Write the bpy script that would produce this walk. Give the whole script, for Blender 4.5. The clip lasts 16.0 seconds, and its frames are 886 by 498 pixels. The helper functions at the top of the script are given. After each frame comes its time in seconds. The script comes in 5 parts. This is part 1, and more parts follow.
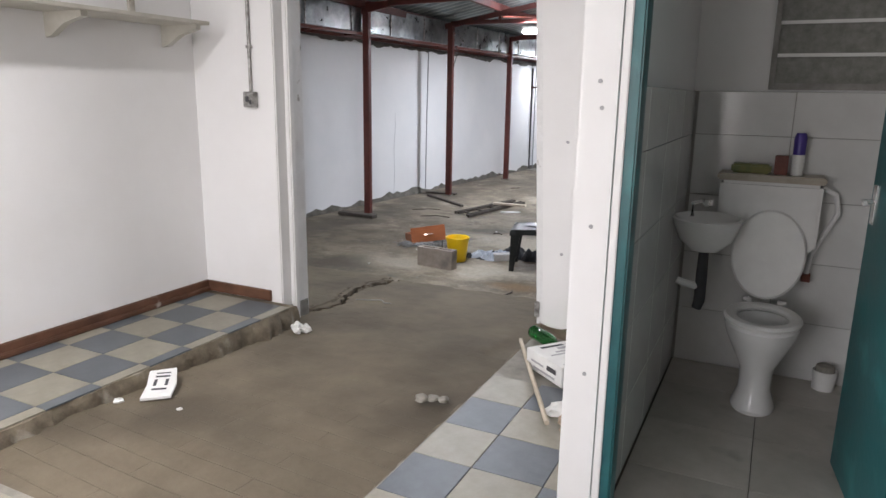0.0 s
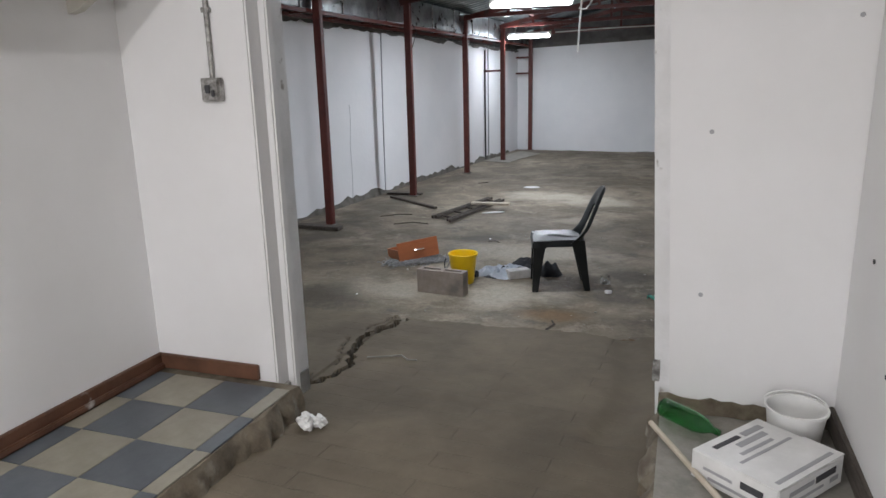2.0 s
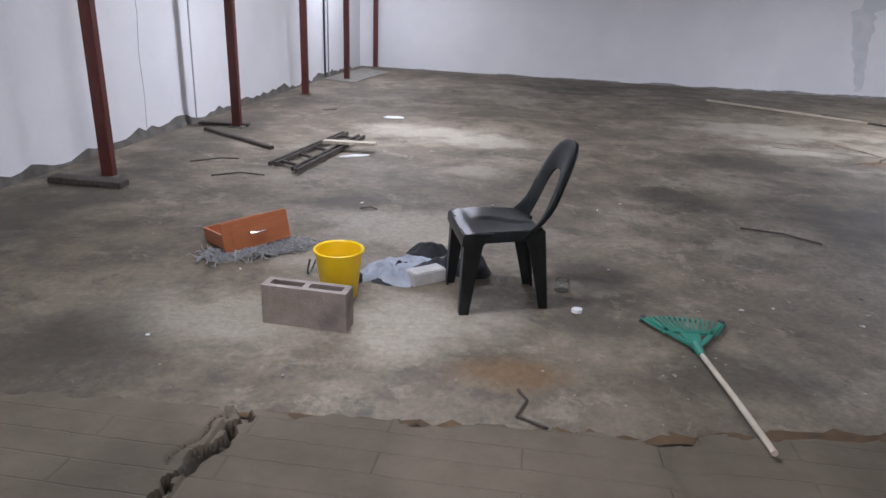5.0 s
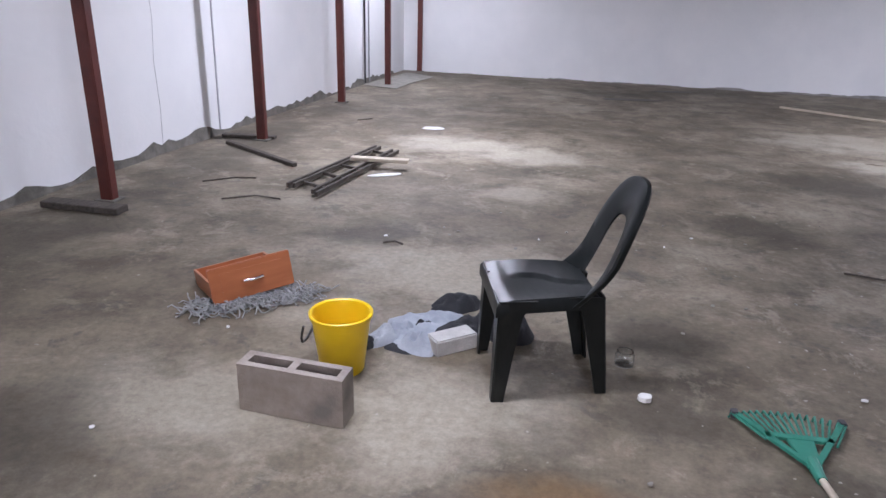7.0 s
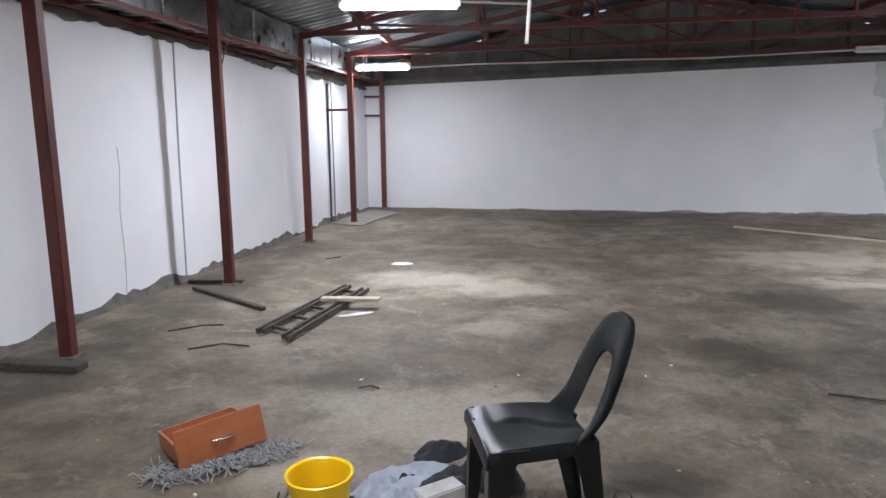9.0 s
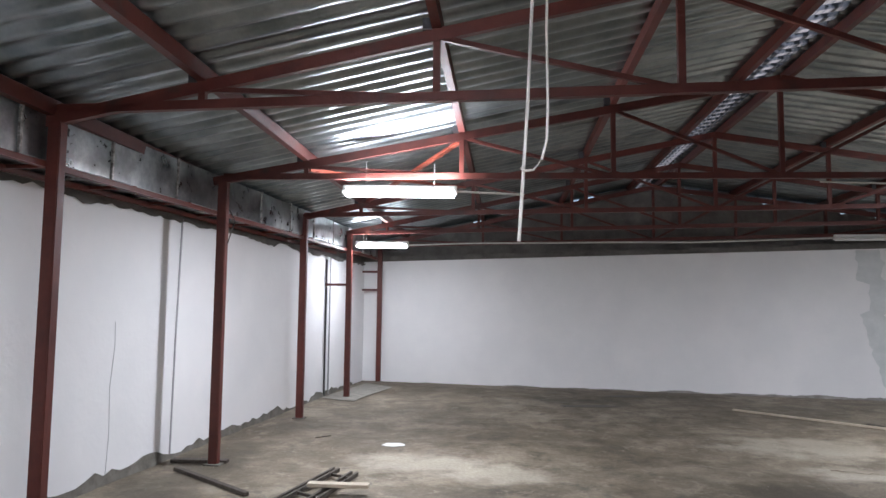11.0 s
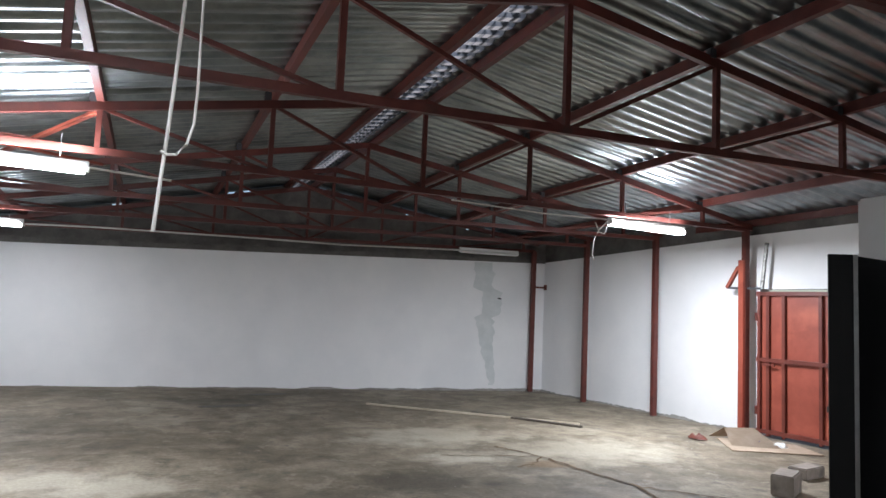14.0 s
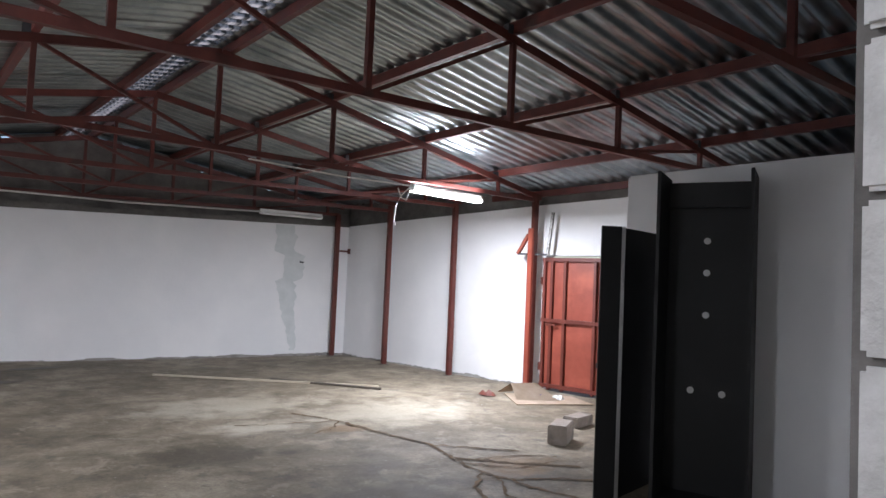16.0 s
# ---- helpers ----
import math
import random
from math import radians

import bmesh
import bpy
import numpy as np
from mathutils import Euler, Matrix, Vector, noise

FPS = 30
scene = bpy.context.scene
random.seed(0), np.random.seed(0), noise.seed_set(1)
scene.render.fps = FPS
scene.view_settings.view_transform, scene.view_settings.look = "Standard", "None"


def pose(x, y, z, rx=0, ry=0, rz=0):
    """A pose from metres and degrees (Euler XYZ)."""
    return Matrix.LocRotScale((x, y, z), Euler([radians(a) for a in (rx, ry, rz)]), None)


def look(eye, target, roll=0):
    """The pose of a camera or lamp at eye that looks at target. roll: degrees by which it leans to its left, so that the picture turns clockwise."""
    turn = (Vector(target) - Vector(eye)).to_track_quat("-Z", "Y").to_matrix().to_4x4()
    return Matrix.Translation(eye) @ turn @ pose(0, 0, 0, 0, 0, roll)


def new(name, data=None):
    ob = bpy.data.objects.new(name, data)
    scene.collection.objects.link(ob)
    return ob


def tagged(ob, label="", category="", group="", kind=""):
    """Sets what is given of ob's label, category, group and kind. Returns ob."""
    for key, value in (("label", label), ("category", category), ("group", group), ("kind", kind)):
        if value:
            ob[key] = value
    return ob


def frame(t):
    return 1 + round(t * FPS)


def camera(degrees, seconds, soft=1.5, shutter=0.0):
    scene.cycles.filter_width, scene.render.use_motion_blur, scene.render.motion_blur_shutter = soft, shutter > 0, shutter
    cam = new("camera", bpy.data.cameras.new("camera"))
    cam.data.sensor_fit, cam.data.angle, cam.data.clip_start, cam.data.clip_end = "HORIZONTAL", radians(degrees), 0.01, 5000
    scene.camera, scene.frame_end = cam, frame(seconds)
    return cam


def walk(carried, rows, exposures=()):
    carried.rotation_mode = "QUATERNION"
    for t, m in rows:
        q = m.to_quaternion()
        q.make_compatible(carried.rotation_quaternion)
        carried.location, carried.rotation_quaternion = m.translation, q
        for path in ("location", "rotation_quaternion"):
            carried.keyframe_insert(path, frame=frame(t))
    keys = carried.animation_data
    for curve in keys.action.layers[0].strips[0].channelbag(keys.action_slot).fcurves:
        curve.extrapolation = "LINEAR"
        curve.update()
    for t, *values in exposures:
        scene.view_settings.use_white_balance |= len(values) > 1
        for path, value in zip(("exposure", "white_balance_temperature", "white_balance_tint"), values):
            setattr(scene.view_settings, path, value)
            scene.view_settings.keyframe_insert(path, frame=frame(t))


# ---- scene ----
cam = camera(66.4, 16.0)
PATH = [
    (0, (0.406, -0.711, 1.754), (-0.448, 1.041, 1.308), 0.9),
    (0.5, (0.155, -0.363, 1.73), (-0.75, 1.359, 1.267), -0.1),
    (1, (-0.155, -0.137, 1.735), (-1.022, 1.585, 1.204), 1.2),
    (1.5, (-0.477, 0.022, 1.752), (-1.122, 1.867, 1.326), -0.5),
    (2, (-0.764, 0.256, 1.703), (-1.414, 2.087, 1.228), -1.4),
    (2.5, (-1.029, 0.529, 1.705), (-1.615, 2.363, 1.162), 0.9),
    (3, (-1.306, 0.823, 1.738), (-1.652, 2.714, 1.185), 0.2),
    (3.5, (-1.468, 1.198, 1.683), (-1.738, 3.094, 1.105), 0.1),
    (4, (-1.573, 1.638, 1.621), (-1.761, 3.511, 0.947), 3.7),
    (4.2, (-1.657, 1.812, 1.58), (-1.799, 3.693, 0.915), 3.0),
    (6.3, (-1.722, 2.959, 1.491), (-1.917, 4.792, 0.715), -0.0),
    (6.5, (-1.699, 3.019, 1.487), (-1.928, 4.865, 0.751), -0.8),
    (7, (-1.699, 3.148, 1.502), (-1.972, 5.0, 0.799), 1.7),
    (7.5, (-1.753, 3.178, 1.521), (-1.999, 5.051, 0.864), 0.1),
    (8, (-1.773, 3.214, 1.512), (-1.983, 5.128, 0.972), -0.3),
    (8.5, (-1.751, 3.198, 1.542), (-1.944, 5.14, 1.102), -0.2),
    (9, (-1.754, 3.217, 1.546), (-1.948, 5.179, 1.208), -0.5),
    (9.5, (-1.75, 3.212, 1.577), (-1.951, 5.19, 1.359), -0.2),
    (10, (-1.732, 3.148, 1.609), (-1.925, 5.138, 1.536), 0.2),
    (10.2, (-1.73, 3.154, 1.616), (-1.923, 5.144, 1.598), 0.3),
    (12.3, (-1.782, 3.18, 1.67), (-1.793, 5.16, 1.949), 2.0),
    (12.5, (-1.766, 3.173, 1.662), (-1.698, 5.154, 1.928), 2.4),
    (13, (-1.777, 3.114, 1.651), (-1.459, 5.075, 1.883), 3.0),
    (13.5, (-1.722, 3.248, 1.665), (-1.143, 5.153, 1.853), 2.8),
    (14, (-1.68, 3.257, 1.664), (-0.891, 5.086, 1.84), 2.5),
    (14.5, (-1.65, 3.285, 1.671), (-0.719, 5.048, 1.832), 2.6),
    (15, (-1.614, 3.306, 1.698), (-0.553, 4.996, 1.838), 2.8),
    (15.5, (-1.584, 3.314, 1.698), (-0.408, 4.927, 1.815), 2.7),
    (16, (-1.571, 3.312, 1.695), (-0.295, 4.849, 1.786), 2.5),
]
walk(cam, [(t, look(eye, target, roll)) for t, eye, target, roll in PATH],
     exposures=[(0, -0.08, 6350, 16), (0.5, -0.35, 6300, 15), (1.5, -0.48, 6280, 14), (3, -0.62, 6280, 14), (4.2, -0.4, 6200, 18), (6.3, 0.15, 6050, 25), (7, 0.1, 6050, 25), (8, 0.05, 6150, 22), (10, -0.1, 6350, 18), (12.5, 0.0, 6400, 16), (14, -0.1, 6380, 14), (16, 0.08, 6350, 18)])

# ---- world and large lights ----
world = bpy.data.worlds.new("sky")
scene.world = world
world.use_nodes = True
wt = world.node_tree
sky = wt.nodes.new("ShaderNodeTexSky")
sky.sky_type = 'NISHITA'
sky.sun_disc = False
sky.sun_elevation, sky.sun_rotation = radians(50), radians(200)
wt.links.new(sky.outputs[0], wt.nodes["Background"].inputs[0])
wt.nodes["Background"].inputs[1].default_value = 0.12
sun = new("sun", bpy.data.lights.new("sun", "SUN"))
sun.data.energy, sun.data.angle = 1.0, radians(12)
sun.matrix_world = look((0, -20, 30), (0, 0, 0))
TUBE_POWER = 125.0
FRONT_POWER = 100.0
FRONT_FILL = 64.0


def area(name, m, sx, sy, power, colour):
    ob = new(name, bpy.data.lights.new(name, "AREA"))
    ob.data.shape, ob.data.size, ob.data.size_y = "RECTANGLE", sx, sy
    ob.data.energy, ob.data.color = power, colour
    ob.matrix_world = m
    return ob


# ---- materials ----
def nodes_of(name):
    m = bpy.data.materials.new(name)
    m.use_nodes = True
    return m, m.node_tree, m.node_tree.nodes["Principled BSDF"]


def surf(name, c1, c2, scale=3.0, rough=0.7, metal=0.0, bump=0.15, bscale=40.0, c3=None, s3=1.2, lo3=0.55, hi3=0.7, vary=0.0, stretch=(1, 1, 1), coat=0.0):
    m, nt, bs = nodes_of(name)
    n, ln = nt.nodes, nt.links
    tc = n.new("ShaderNodeTexCoord")
    mp = n.new("ShaderNodeMapping")
    mp.inputs["Scale"].default_value = stretch
    ln.new(tc.outputs["Object"], mp.inputs[0])
    n1 = n.new("ShaderNodeTexNoise")
    n1.inputs["Scale"].default_value, n1.inputs["Detail"].default_value, n1.inputs["Roughness"].default_value = scale, 8, 0.65
    ln.new(mp.outputs[0], n1.inputs["Vector"])
    r1 = n.new("ShaderNodeValToRGB")
    r1.color_ramp.elements[0].position, r1.color_ramp.elements[1].position = 0.35, 0.68
    r1.color_ramp.elements[0].color, r1.color_ramp.elements[1].color = (*c1, 1), (*c2, 1)
    ln.new(n1.outputs[0], r1.inputs[0])
    col = r1.outputs[0]
    if c3:
        n3 = n.new("ShaderNodeTexNoise")
        n3.inputs["Scale"].default_value, n3.inputs["Detail"].default_value = s3, 6
        ln.new(mp.outputs[0], n3.inputs["Vector"])
        r3 = n.new("ShaderNodeValToRGB")
        r3.color_ramp.elements[0].position, r3.color_ramp.elements[1].position = lo3, hi3
        ln.new(n3.outputs[0], r3.inputs[0])
        mx = n.new("ShaderNodeMix")
        mx.data_type = 'RGBA'
        ln.new(r3.outputs[0], mx.inputs["Factor"])
        ln.new(col, mx.inputs[6])
        mx.inputs[7].default_value = (*c3, 1)
        col = mx.outputs[2]
    if vary:
        oi = n.new("ShaderNodeObjectInfo")
        mr = n.new("ShaderNodeMapRange")
        mr.inputs[3].default_value, mr.inputs[4].default_value = 1 - vary, 1 + vary
        ln.new(oi.outputs["Random"], mr.inputs[0])
        mv = n.new("ShaderNodeMix")
        mv.data_type, mv.blend_type = 'RGBA', 'MULTIPLY'
        mv.inputs["Factor"].default_value = 1
        ln.new(col, mv.inputs[6])
        ln.new(mr.outputs[0], mv.inputs[7])
        col = mv.outputs[2]
    ln.new(col, bs.inputs["Base Color"])
    bs.inputs["Metallic"].default_value = metal
    bs.inputs["Coat Weight"].default_value = coat
    rr = n.new("ShaderNodeMapRange")
    rr.inputs[3].default_value, rr.inputs[4].default_value = max(rough - 0.12, 0.03), min(rough + 0.12, 1)
    ln.new(n1.outputs[0], rr.inputs[0])
    ln.new(rr.outputs[0], bs.inputs["Roughness"])
    if bump:
        n2 = n.new("ShaderNodeTexNoise")
        n2.inputs["Scale"].default_value, n2.inputs["Detail"].default_value = bscale, 5
        ln.new(mp.outputs[0], n2.inputs["Vector"])
        bp = n.new("ShaderNodeBump")
        bp.inputs["Strength"].default_value, bp.inputs["Distance"].default_value = bump, 0.01
        ln.new(n2.outputs[0], bp.inputs["Height"])
        ln.new(bp.outputs[0], bs.inputs["Normal"])
    return m


def glowing(name, colour, strength):
    m, nt, bs = nodes_of(name)
    bs.inputs["Base Color"].default_value = (0.9, 0.9, 0.9, 1)
    bs.inputs["Emission Color"].default_value = (*colour, 1)
    bs.inputs["Emission Strength"].default_value = strength
    return m


def floor_material():
    """Old screed: warm grey, with pale cement smears, dark patches and fine grit."""
    m, nt, bs = nodes_of("screed")
    n, ln = nt.nodes, nt.links
    tc = n.new("ShaderNodeTexCoord")

    def noise_at(scale, detail, rough=0.6, dist=0.0):
        q = n.new("ShaderNodeTexNoise")
        q.inputs["Scale"].default_value, q.inputs["Detail"].default_value = scale, detail
        q.inputs["Roughness"].default_value, q.inputs["Distortion"].default_value = rough, dist
        ln.new(tc.outputs["Object"], q.inputs["Vector"])
        return q.outputs[0]

    def ramp(src, a, b, ca, cb):
        r = n.new("ShaderNodeValToRGB")
        r.color_ramp.elements[0].position, r.color_ramp.elements[1].position = a, b
        r.color_ramp.elements[0].color, r.color_ramp.elements[1].color = (*ca, 1), (*cb, 1)
        ln.new(src, r.inputs[0])
        return r.outputs[0]

    def mix(fac, a, b, kind='MIX'):
        q = n.new("ShaderNodeMix")
        q.data_type, q.blend_type = 'RGBA', kind
        ln.new(fac, q.inputs["Factor"])
        ln.new(a, q.inputs[6])
        if isinstance(b, tuple):
            q.inputs[7].default_value = (*b, 1)
        else:
            ln.new(b, q.inputs[7])
        return q.outputs[2]
    black, white = (0, 0, 0), (1, 1, 1)
    base = ramp(noise_at(2.6, 9, 0.7), 0.36, 0.66, (0.115, 0.092, 0.062), (0.24, 0.20, 0.145))
    pale = ramp(noise_at(0.95, 9, 0.72, 0.2), 0.50, 0.66, black, (0.7, 0.7, 0.7))
    dark = ramp(noise_at(0.8, 8, 0.7, 0.15), 0.32, 0.44, (0.6, 0.6, 0.6), black)
    spots = ramp(noise_at(5.0, 7, 0.7, 0.3), 0.57, 0.63, black, (0.65, 0.65, 0.65))
    smears = ramp(noise_at(3.4, 8, 0.75, 0.4), 0.555, 0.62, black, (0.55, 0.55, 0.55))
    flecks = ramp(noise_at(26.0, 3, 0.5), 0.72, 0.76, black, (0.7, 0.7, 0.7))
    rust = ramp(noise_at(0.9, 5, 0.7, 1.0), 0.68, 0.78, black, (0.55, 0.55, 0.55))
    c = mix(pale, base, (0.37, 0.325, 0.25))
    c = mix(dark, c, (0.065, 0.053, 0.036))
    c = mix(spots, c, (0.10, 0.088, 0.07))
    c = mix(smears, c, (0.33, 0.29, 0.225))
    edge_noise = noise_at(2.2, 6, 0.65)

    def stain(c, cx, cy, rx, ry, colour, strength):
        """A soft-edged patch of its own shape and colour at one place of the floor."""
        mp = n.new("ShaderNodeMapping")
        mp.vector_type = 'POINT'
        mp.inputs["Location"].default_value = (-cx / rx, -cy / ry, 0)
        mp.inputs["Scale"].default_value = (1 / rx, 1 / ry, 0)
        ln.new(tc.outputs["Object"], mp.inputs[0])
        le = n.new("ShaderNodeVectorMath")
        le.operation = 'LENGTH'
        ln.new(mp.outputs[0], le.inputs[0])
        ad = n.new("ShaderNodeMath")
        ad.operation = 'MULTIPLY_ADD'
        ln.new(edge_noise, ad.inputs[0])
        ad.inputs[1].default_value = 2.4
        ln.new(le.outputs["Value"], ad.inputs[2])
        mr = n.new("ShaderNodeMapRange")
        mr.inputs[1].default_value, mr.inputs[2].default_value = 1.6, 2.2
        mr.inputs[3].default_value, mr.inputs[4].default_value = strength, 0.0
        ln.new(ad.outputs[0], mr.inputs[0])
        return mix(mr.outputs[0], c, colour)
    for cx, cy, rx, ry in ((-2.95, 5.1, 0.7, 0.35), (-2.0, 5.25, 0.6, 0.4), (-2.65, 5.9, 0.4, 0.25), (-2.5, 9.9, 0.9, 0.6), (-1.75, 9.5, 0.6, 0.4), (-1.87, 8.2, 0.4, 0.3), (1.85, 11.3, 1.2, 0.8), (3.4, 10.1, 1.3, 0.9), (1.7, 10.1, 0.7, 0.35), (-2.1, 6.6, 0.8, 0.5)):
        c = stain(c, cx, cy, rx, ry, (0.40, 0.36, 0.29), 0.85)
    # darker patches, the longest two beside the west wall
    for cx, cy, rx, ry in ((0.8, 9.2, 0.9, 0.55), (-2.72, 7.1, 0.4, 0.25), (-4.7, 6.4, 0.6, 1.6), (-4.6, 9.3, 0.5, 1.8), (-3.5, 4.7, 0.6, 0.6), (-0.6, 4.95, 0.45, 0.3), (-1.1, 6.0, 0.4, 0.25), (-0.4, 14.5, 0.8, 0.5), (1.3, 7.3, 1.1, 0.8), (2.9, 7.3, 0.8, 0.5), (-0.2, 7.8, 0.5, 0.3), (-1.25, 5.35, 0.3, 0.2)):
        c = stain(c, cx, cy, rx, ry, (0.07, 0.057, 0.038), 0.75)
    for cx, cy, rx, ry in ((-1.6, 4.83, 0.3, 0.16), (3.0, 7.6, 0.6, 0.35), (2.4, 9.6, 0.35, 0.2)):
        c = stain(c, cx, cy, rx, ry, (0.20, 0.115, 0.045), 0.7)
    c = mix(rust, c, (0.20, 0.12, 0.065))
    c = mix(flecks, c, (0.5, 0.48, 0.44))
    wide = ramp(noise_at(0.28, 3, 0.5), 0.38, 0.62, (0.72, 0.70, 0.66), (1.12, 1.12, 1.12))
    one = n.new("ShaderNodeValue")
    one.outputs[0].default_value = 1.0
    c = mix(one.outputs[0], c, wide, 'MULTIPLY')
    grain = ramp(noise_at(34.0, 6, 0.75), 0.35, 0.65, (0.80, 0.79, 0.78), (1.16, 1.16, 1.16))
    c = mix(one.outputs[0], c, grain, 'MULTIPLY')
    ln.new(c, bs.inputs["Base Color"])
    rr = n.new("ShaderNodeMapRange")
    rr.inputs[3].default_value, rr.inputs[4].default_value = 0.55, 0.9
    ln.new(noise_at(2.3, 6), rr.inputs[0])
    ln.new(rr.outputs[0], bs.inputs["Roughness"])
    bp = n.new("ShaderNodeBump")
    bp.inputs["Strength"].default_value, bp.inputs["Distance"].default_value = 0.35, 0.012
    ln.new(noise_at(22, 8, 0.7), bp.inputs["Height"])
    ln.new(bp.outputs[0], bs.inputs["Normal"])
    return m


screed = floor_material()
white_wall = surf("white_wall", (0.80, 0.805, 0.81), (0.85, 0.85, 0.85), 1.4, 0.62, bump=0.25, bscale=18, c3=(0.74, 0.75, 0.76), s3=0.8, lo3=0.5, hi3=0.85)
front_wall = surf("front_wall", (0.76, 0.755, 0.745), (0.81, 0.805, 0.80), 1.2, 0.55, bump=0.14, bscale=14)
jamb_paint = surf("jamb_paint", (0.72, 0.72, 0.71), (0.8, 0.8, 0.8), 6, 0.6, bump=0.5, bscale=25, c3=(0.36, 0.34, 0.31), s3=11, lo3=0.67, hi3=0.73)
rough_render = surf("rough_render", (0.20, 0.19, 0.175), (0.34, 0.33, 0.31), 7, 0.9, bump=0.7, bscale=30)
foot_mortar = surf("foot_mortar", (0.10, 0.092, 0.076), (0.20, 0.188, 0.162), 6, 0.9, bump=0.7, bscale=30)
grey_block = surf("grey_block", (0.085, 0.08, 0.075), (0.17, 0.16, 0.15), 3, 0.9, bump=0.6, bscale=18)
red_oxide = surf("red_oxide", (0.075, 0.016, 0.012), (0.13, 0.03, 0.021), 5, 0.5, bump=0.15, bscale=50, c3=(0.06, 0.025, 0.02), s3=4, lo3=0.6, hi3=0.72, vary=0.12)
galv = surf("galvanised_sheet", (0.22, 0.26, 0.272), (0.44, 0.475, 0.49), 2.5, 0.33, 0.92, 0.10, 12, c3=(0.20, 0.21, 0.205), s3=1.0, lo3=0.5, hi3=0.75)
duct_metal = surf("duct_metal", (0.22, 0.25, 0.25), (0.50, 0.53, 0.54), 5, 0.30, 0.97, 0.14, 6, c3=(0.13, 0.14, 0.135), s3=2.0, lo3=0.5, hi3=0.7)
tile_dark = surf("tile_blue_grey", (0.075, 0.086, 0.098), (0.115, 0.128, 0.142), 9, 0.45, bump=0.05, bscale=60, c3=(0.28, 0.27, 0.25), s3=4, lo3=0.62, hi3=0.8, vary=0.1)
tile_light = surf("tile_beige", (0.21, 0.195, 0.15), (0.29, 0.27, 0.215), 9, 0.45, bump=0.05, bscale=60, c3=(0.24, 0.22, 0.18), s3=4, lo3=0.62, hi3=0.8, vary=0.08)
mortar = surf("mortar", (0.2, 0.19, 0.165), (0.33, 0.31, 0.27), 8, 0.9, bump=0.5, bscale=40)
brown_skirt = surf("brown_skirting", (0.085, 0.04, 0.024), (0.15, 0.07, 0.04), 6, 0.45, bump=0.1, c3=(0.55, 0.53, 0.5), s3=5, lo3=0.68, hi3=0.74)
plastic_black = surf("black_plastic", (0.005, 0.007, 0.007), (0.010, 0.012, 0.012), 12, 0.34, bump=0.03, bscale=60, c3=(0.020, 0.022, 0.021), s3=5, lo3=0.56, hi3=0.8, stretch=(1, 2.5, 1))
plastic_black.node_tree.nodes["Principled BSDF"].inputs["Specular IOR Level"].default_value = 0.32
plastic_yellow = surf("yellow_plastic", (0.80, 0.52, 0.0), (0.86, 0.58, 0.005), 5, 0.38, bump=0.03)
plastic_green = surf("green_plastic", (0.02, 0.19, 0.13), (0.035, 0.25, 0.18), 8, 0.45, bump=0.05)
plastic_white = surf("white_plastic", (0.72, 0.72, 0.7), (0.8, 0.8, 0.78), 6, 0.4, bump=0.03)
block_grey = surf("cement_block", (0.27, 0.228, 0.195), (0.36, 0.312, 0.275), 14, 0.9, bump=0.5, bscale=90, c3=(0.19, 0.17, 0.155), s3=5)
brick_pale = surf("cement_brick", (0.38, 0.37, 0.35), (0.5, 0.49, 0.47), 14, 0.9, bump=0.5, bscale=90)
drawer_wood = surf("drawer_laminate", (0.36, 0.115, 0.045), (0.44, 0.15, 0.06), 4, 0.4, bump=0.04, bscale=30, stretch=(1, 6, 6))
rope_grey = surf("mop_yarn", (0.26, 0.26, 0.26), (0.42, 0.42, 0.41), 30, 0.95, bump=0.4, bscale=200)
cloth_light = surf("light_grey_cloth", (0.27, 0.30, 0.34), (0.40, 0.43, 0.48), 9, 0.95, bump=0.5, bscale=160)
cloth_dark = surf("dark_cloth", (0.012, 0.013, 0.016), (0.03, 0.031, 0.035), 9, 0.95, bump=0.5, bscale=160)
timber_dark = surf("weathered_timber", (0.05, 0.042, 0.034), (0.12, 0.10, 0.082), 6, 0.85, bump=0.4, bscale=50, stretch=(8, 1, 8))
timber_pale = surf("pale_timber", (0.42, 0.36, 0.27), (0.56, 0.49, 0.39), 6, 0.7, bump=0.15, bscale=50)
shelf_paint = surf("shelf_paint", (0.46, 0.44, 0.38), (0.58, 0.56, 0.50), 6, 0.6, bump=0.2, c3=(0.3, 0.27, 0.22), s3=5, lo3=0.62, hi3=0.75)
chrome = surf("chrome", (0.75, 0.75, 0.75), (0.85, 0.85, 0.85), 5, 0.16, 1.0, 0)
black_board = surf("black_board", (0.003, 0.0035, 0.004), (0.006, 0.0065, 0.007), 2, 0.6, bump=0.05, c3=(0.009, 0.009, 0.010), s3=3)
alu = surf("aluminium_strip", (0.5, 0.5, 0.5), (0.62, 0.62, 0.62), 8, 0.35, 0.9, 0.02)
gate_red = surf("gate_red_paint", (0.24, 0.05, 0.03), (0.33, 0.075, 0.046), 3, 0.45, bump=0.12, bscale=20, c3=(0.42, 0.10, 0.055), s3=1.5)
gate_dark = surf("gate_frame_paint", (0.10, 0.02, 0.014), (0.16, 0.035, 0.022), 3, 0.45, bump=0.1)
cardboard = surf("cardboard", (0.33, 0.25, 0.18), (0.43, 0.34, 0.26), 5, 0.9, bump=0.15)
paper_white = surf("paper", (0.68, 0.68, 0.66), (0.8, 0.8, 0.78), 8, 0.8, bump=0.2)
ink = surf("ink", (0.04, 0.04, 0.045), (0.07, 0.07, 0.075), 8, 0.7, bump=0)
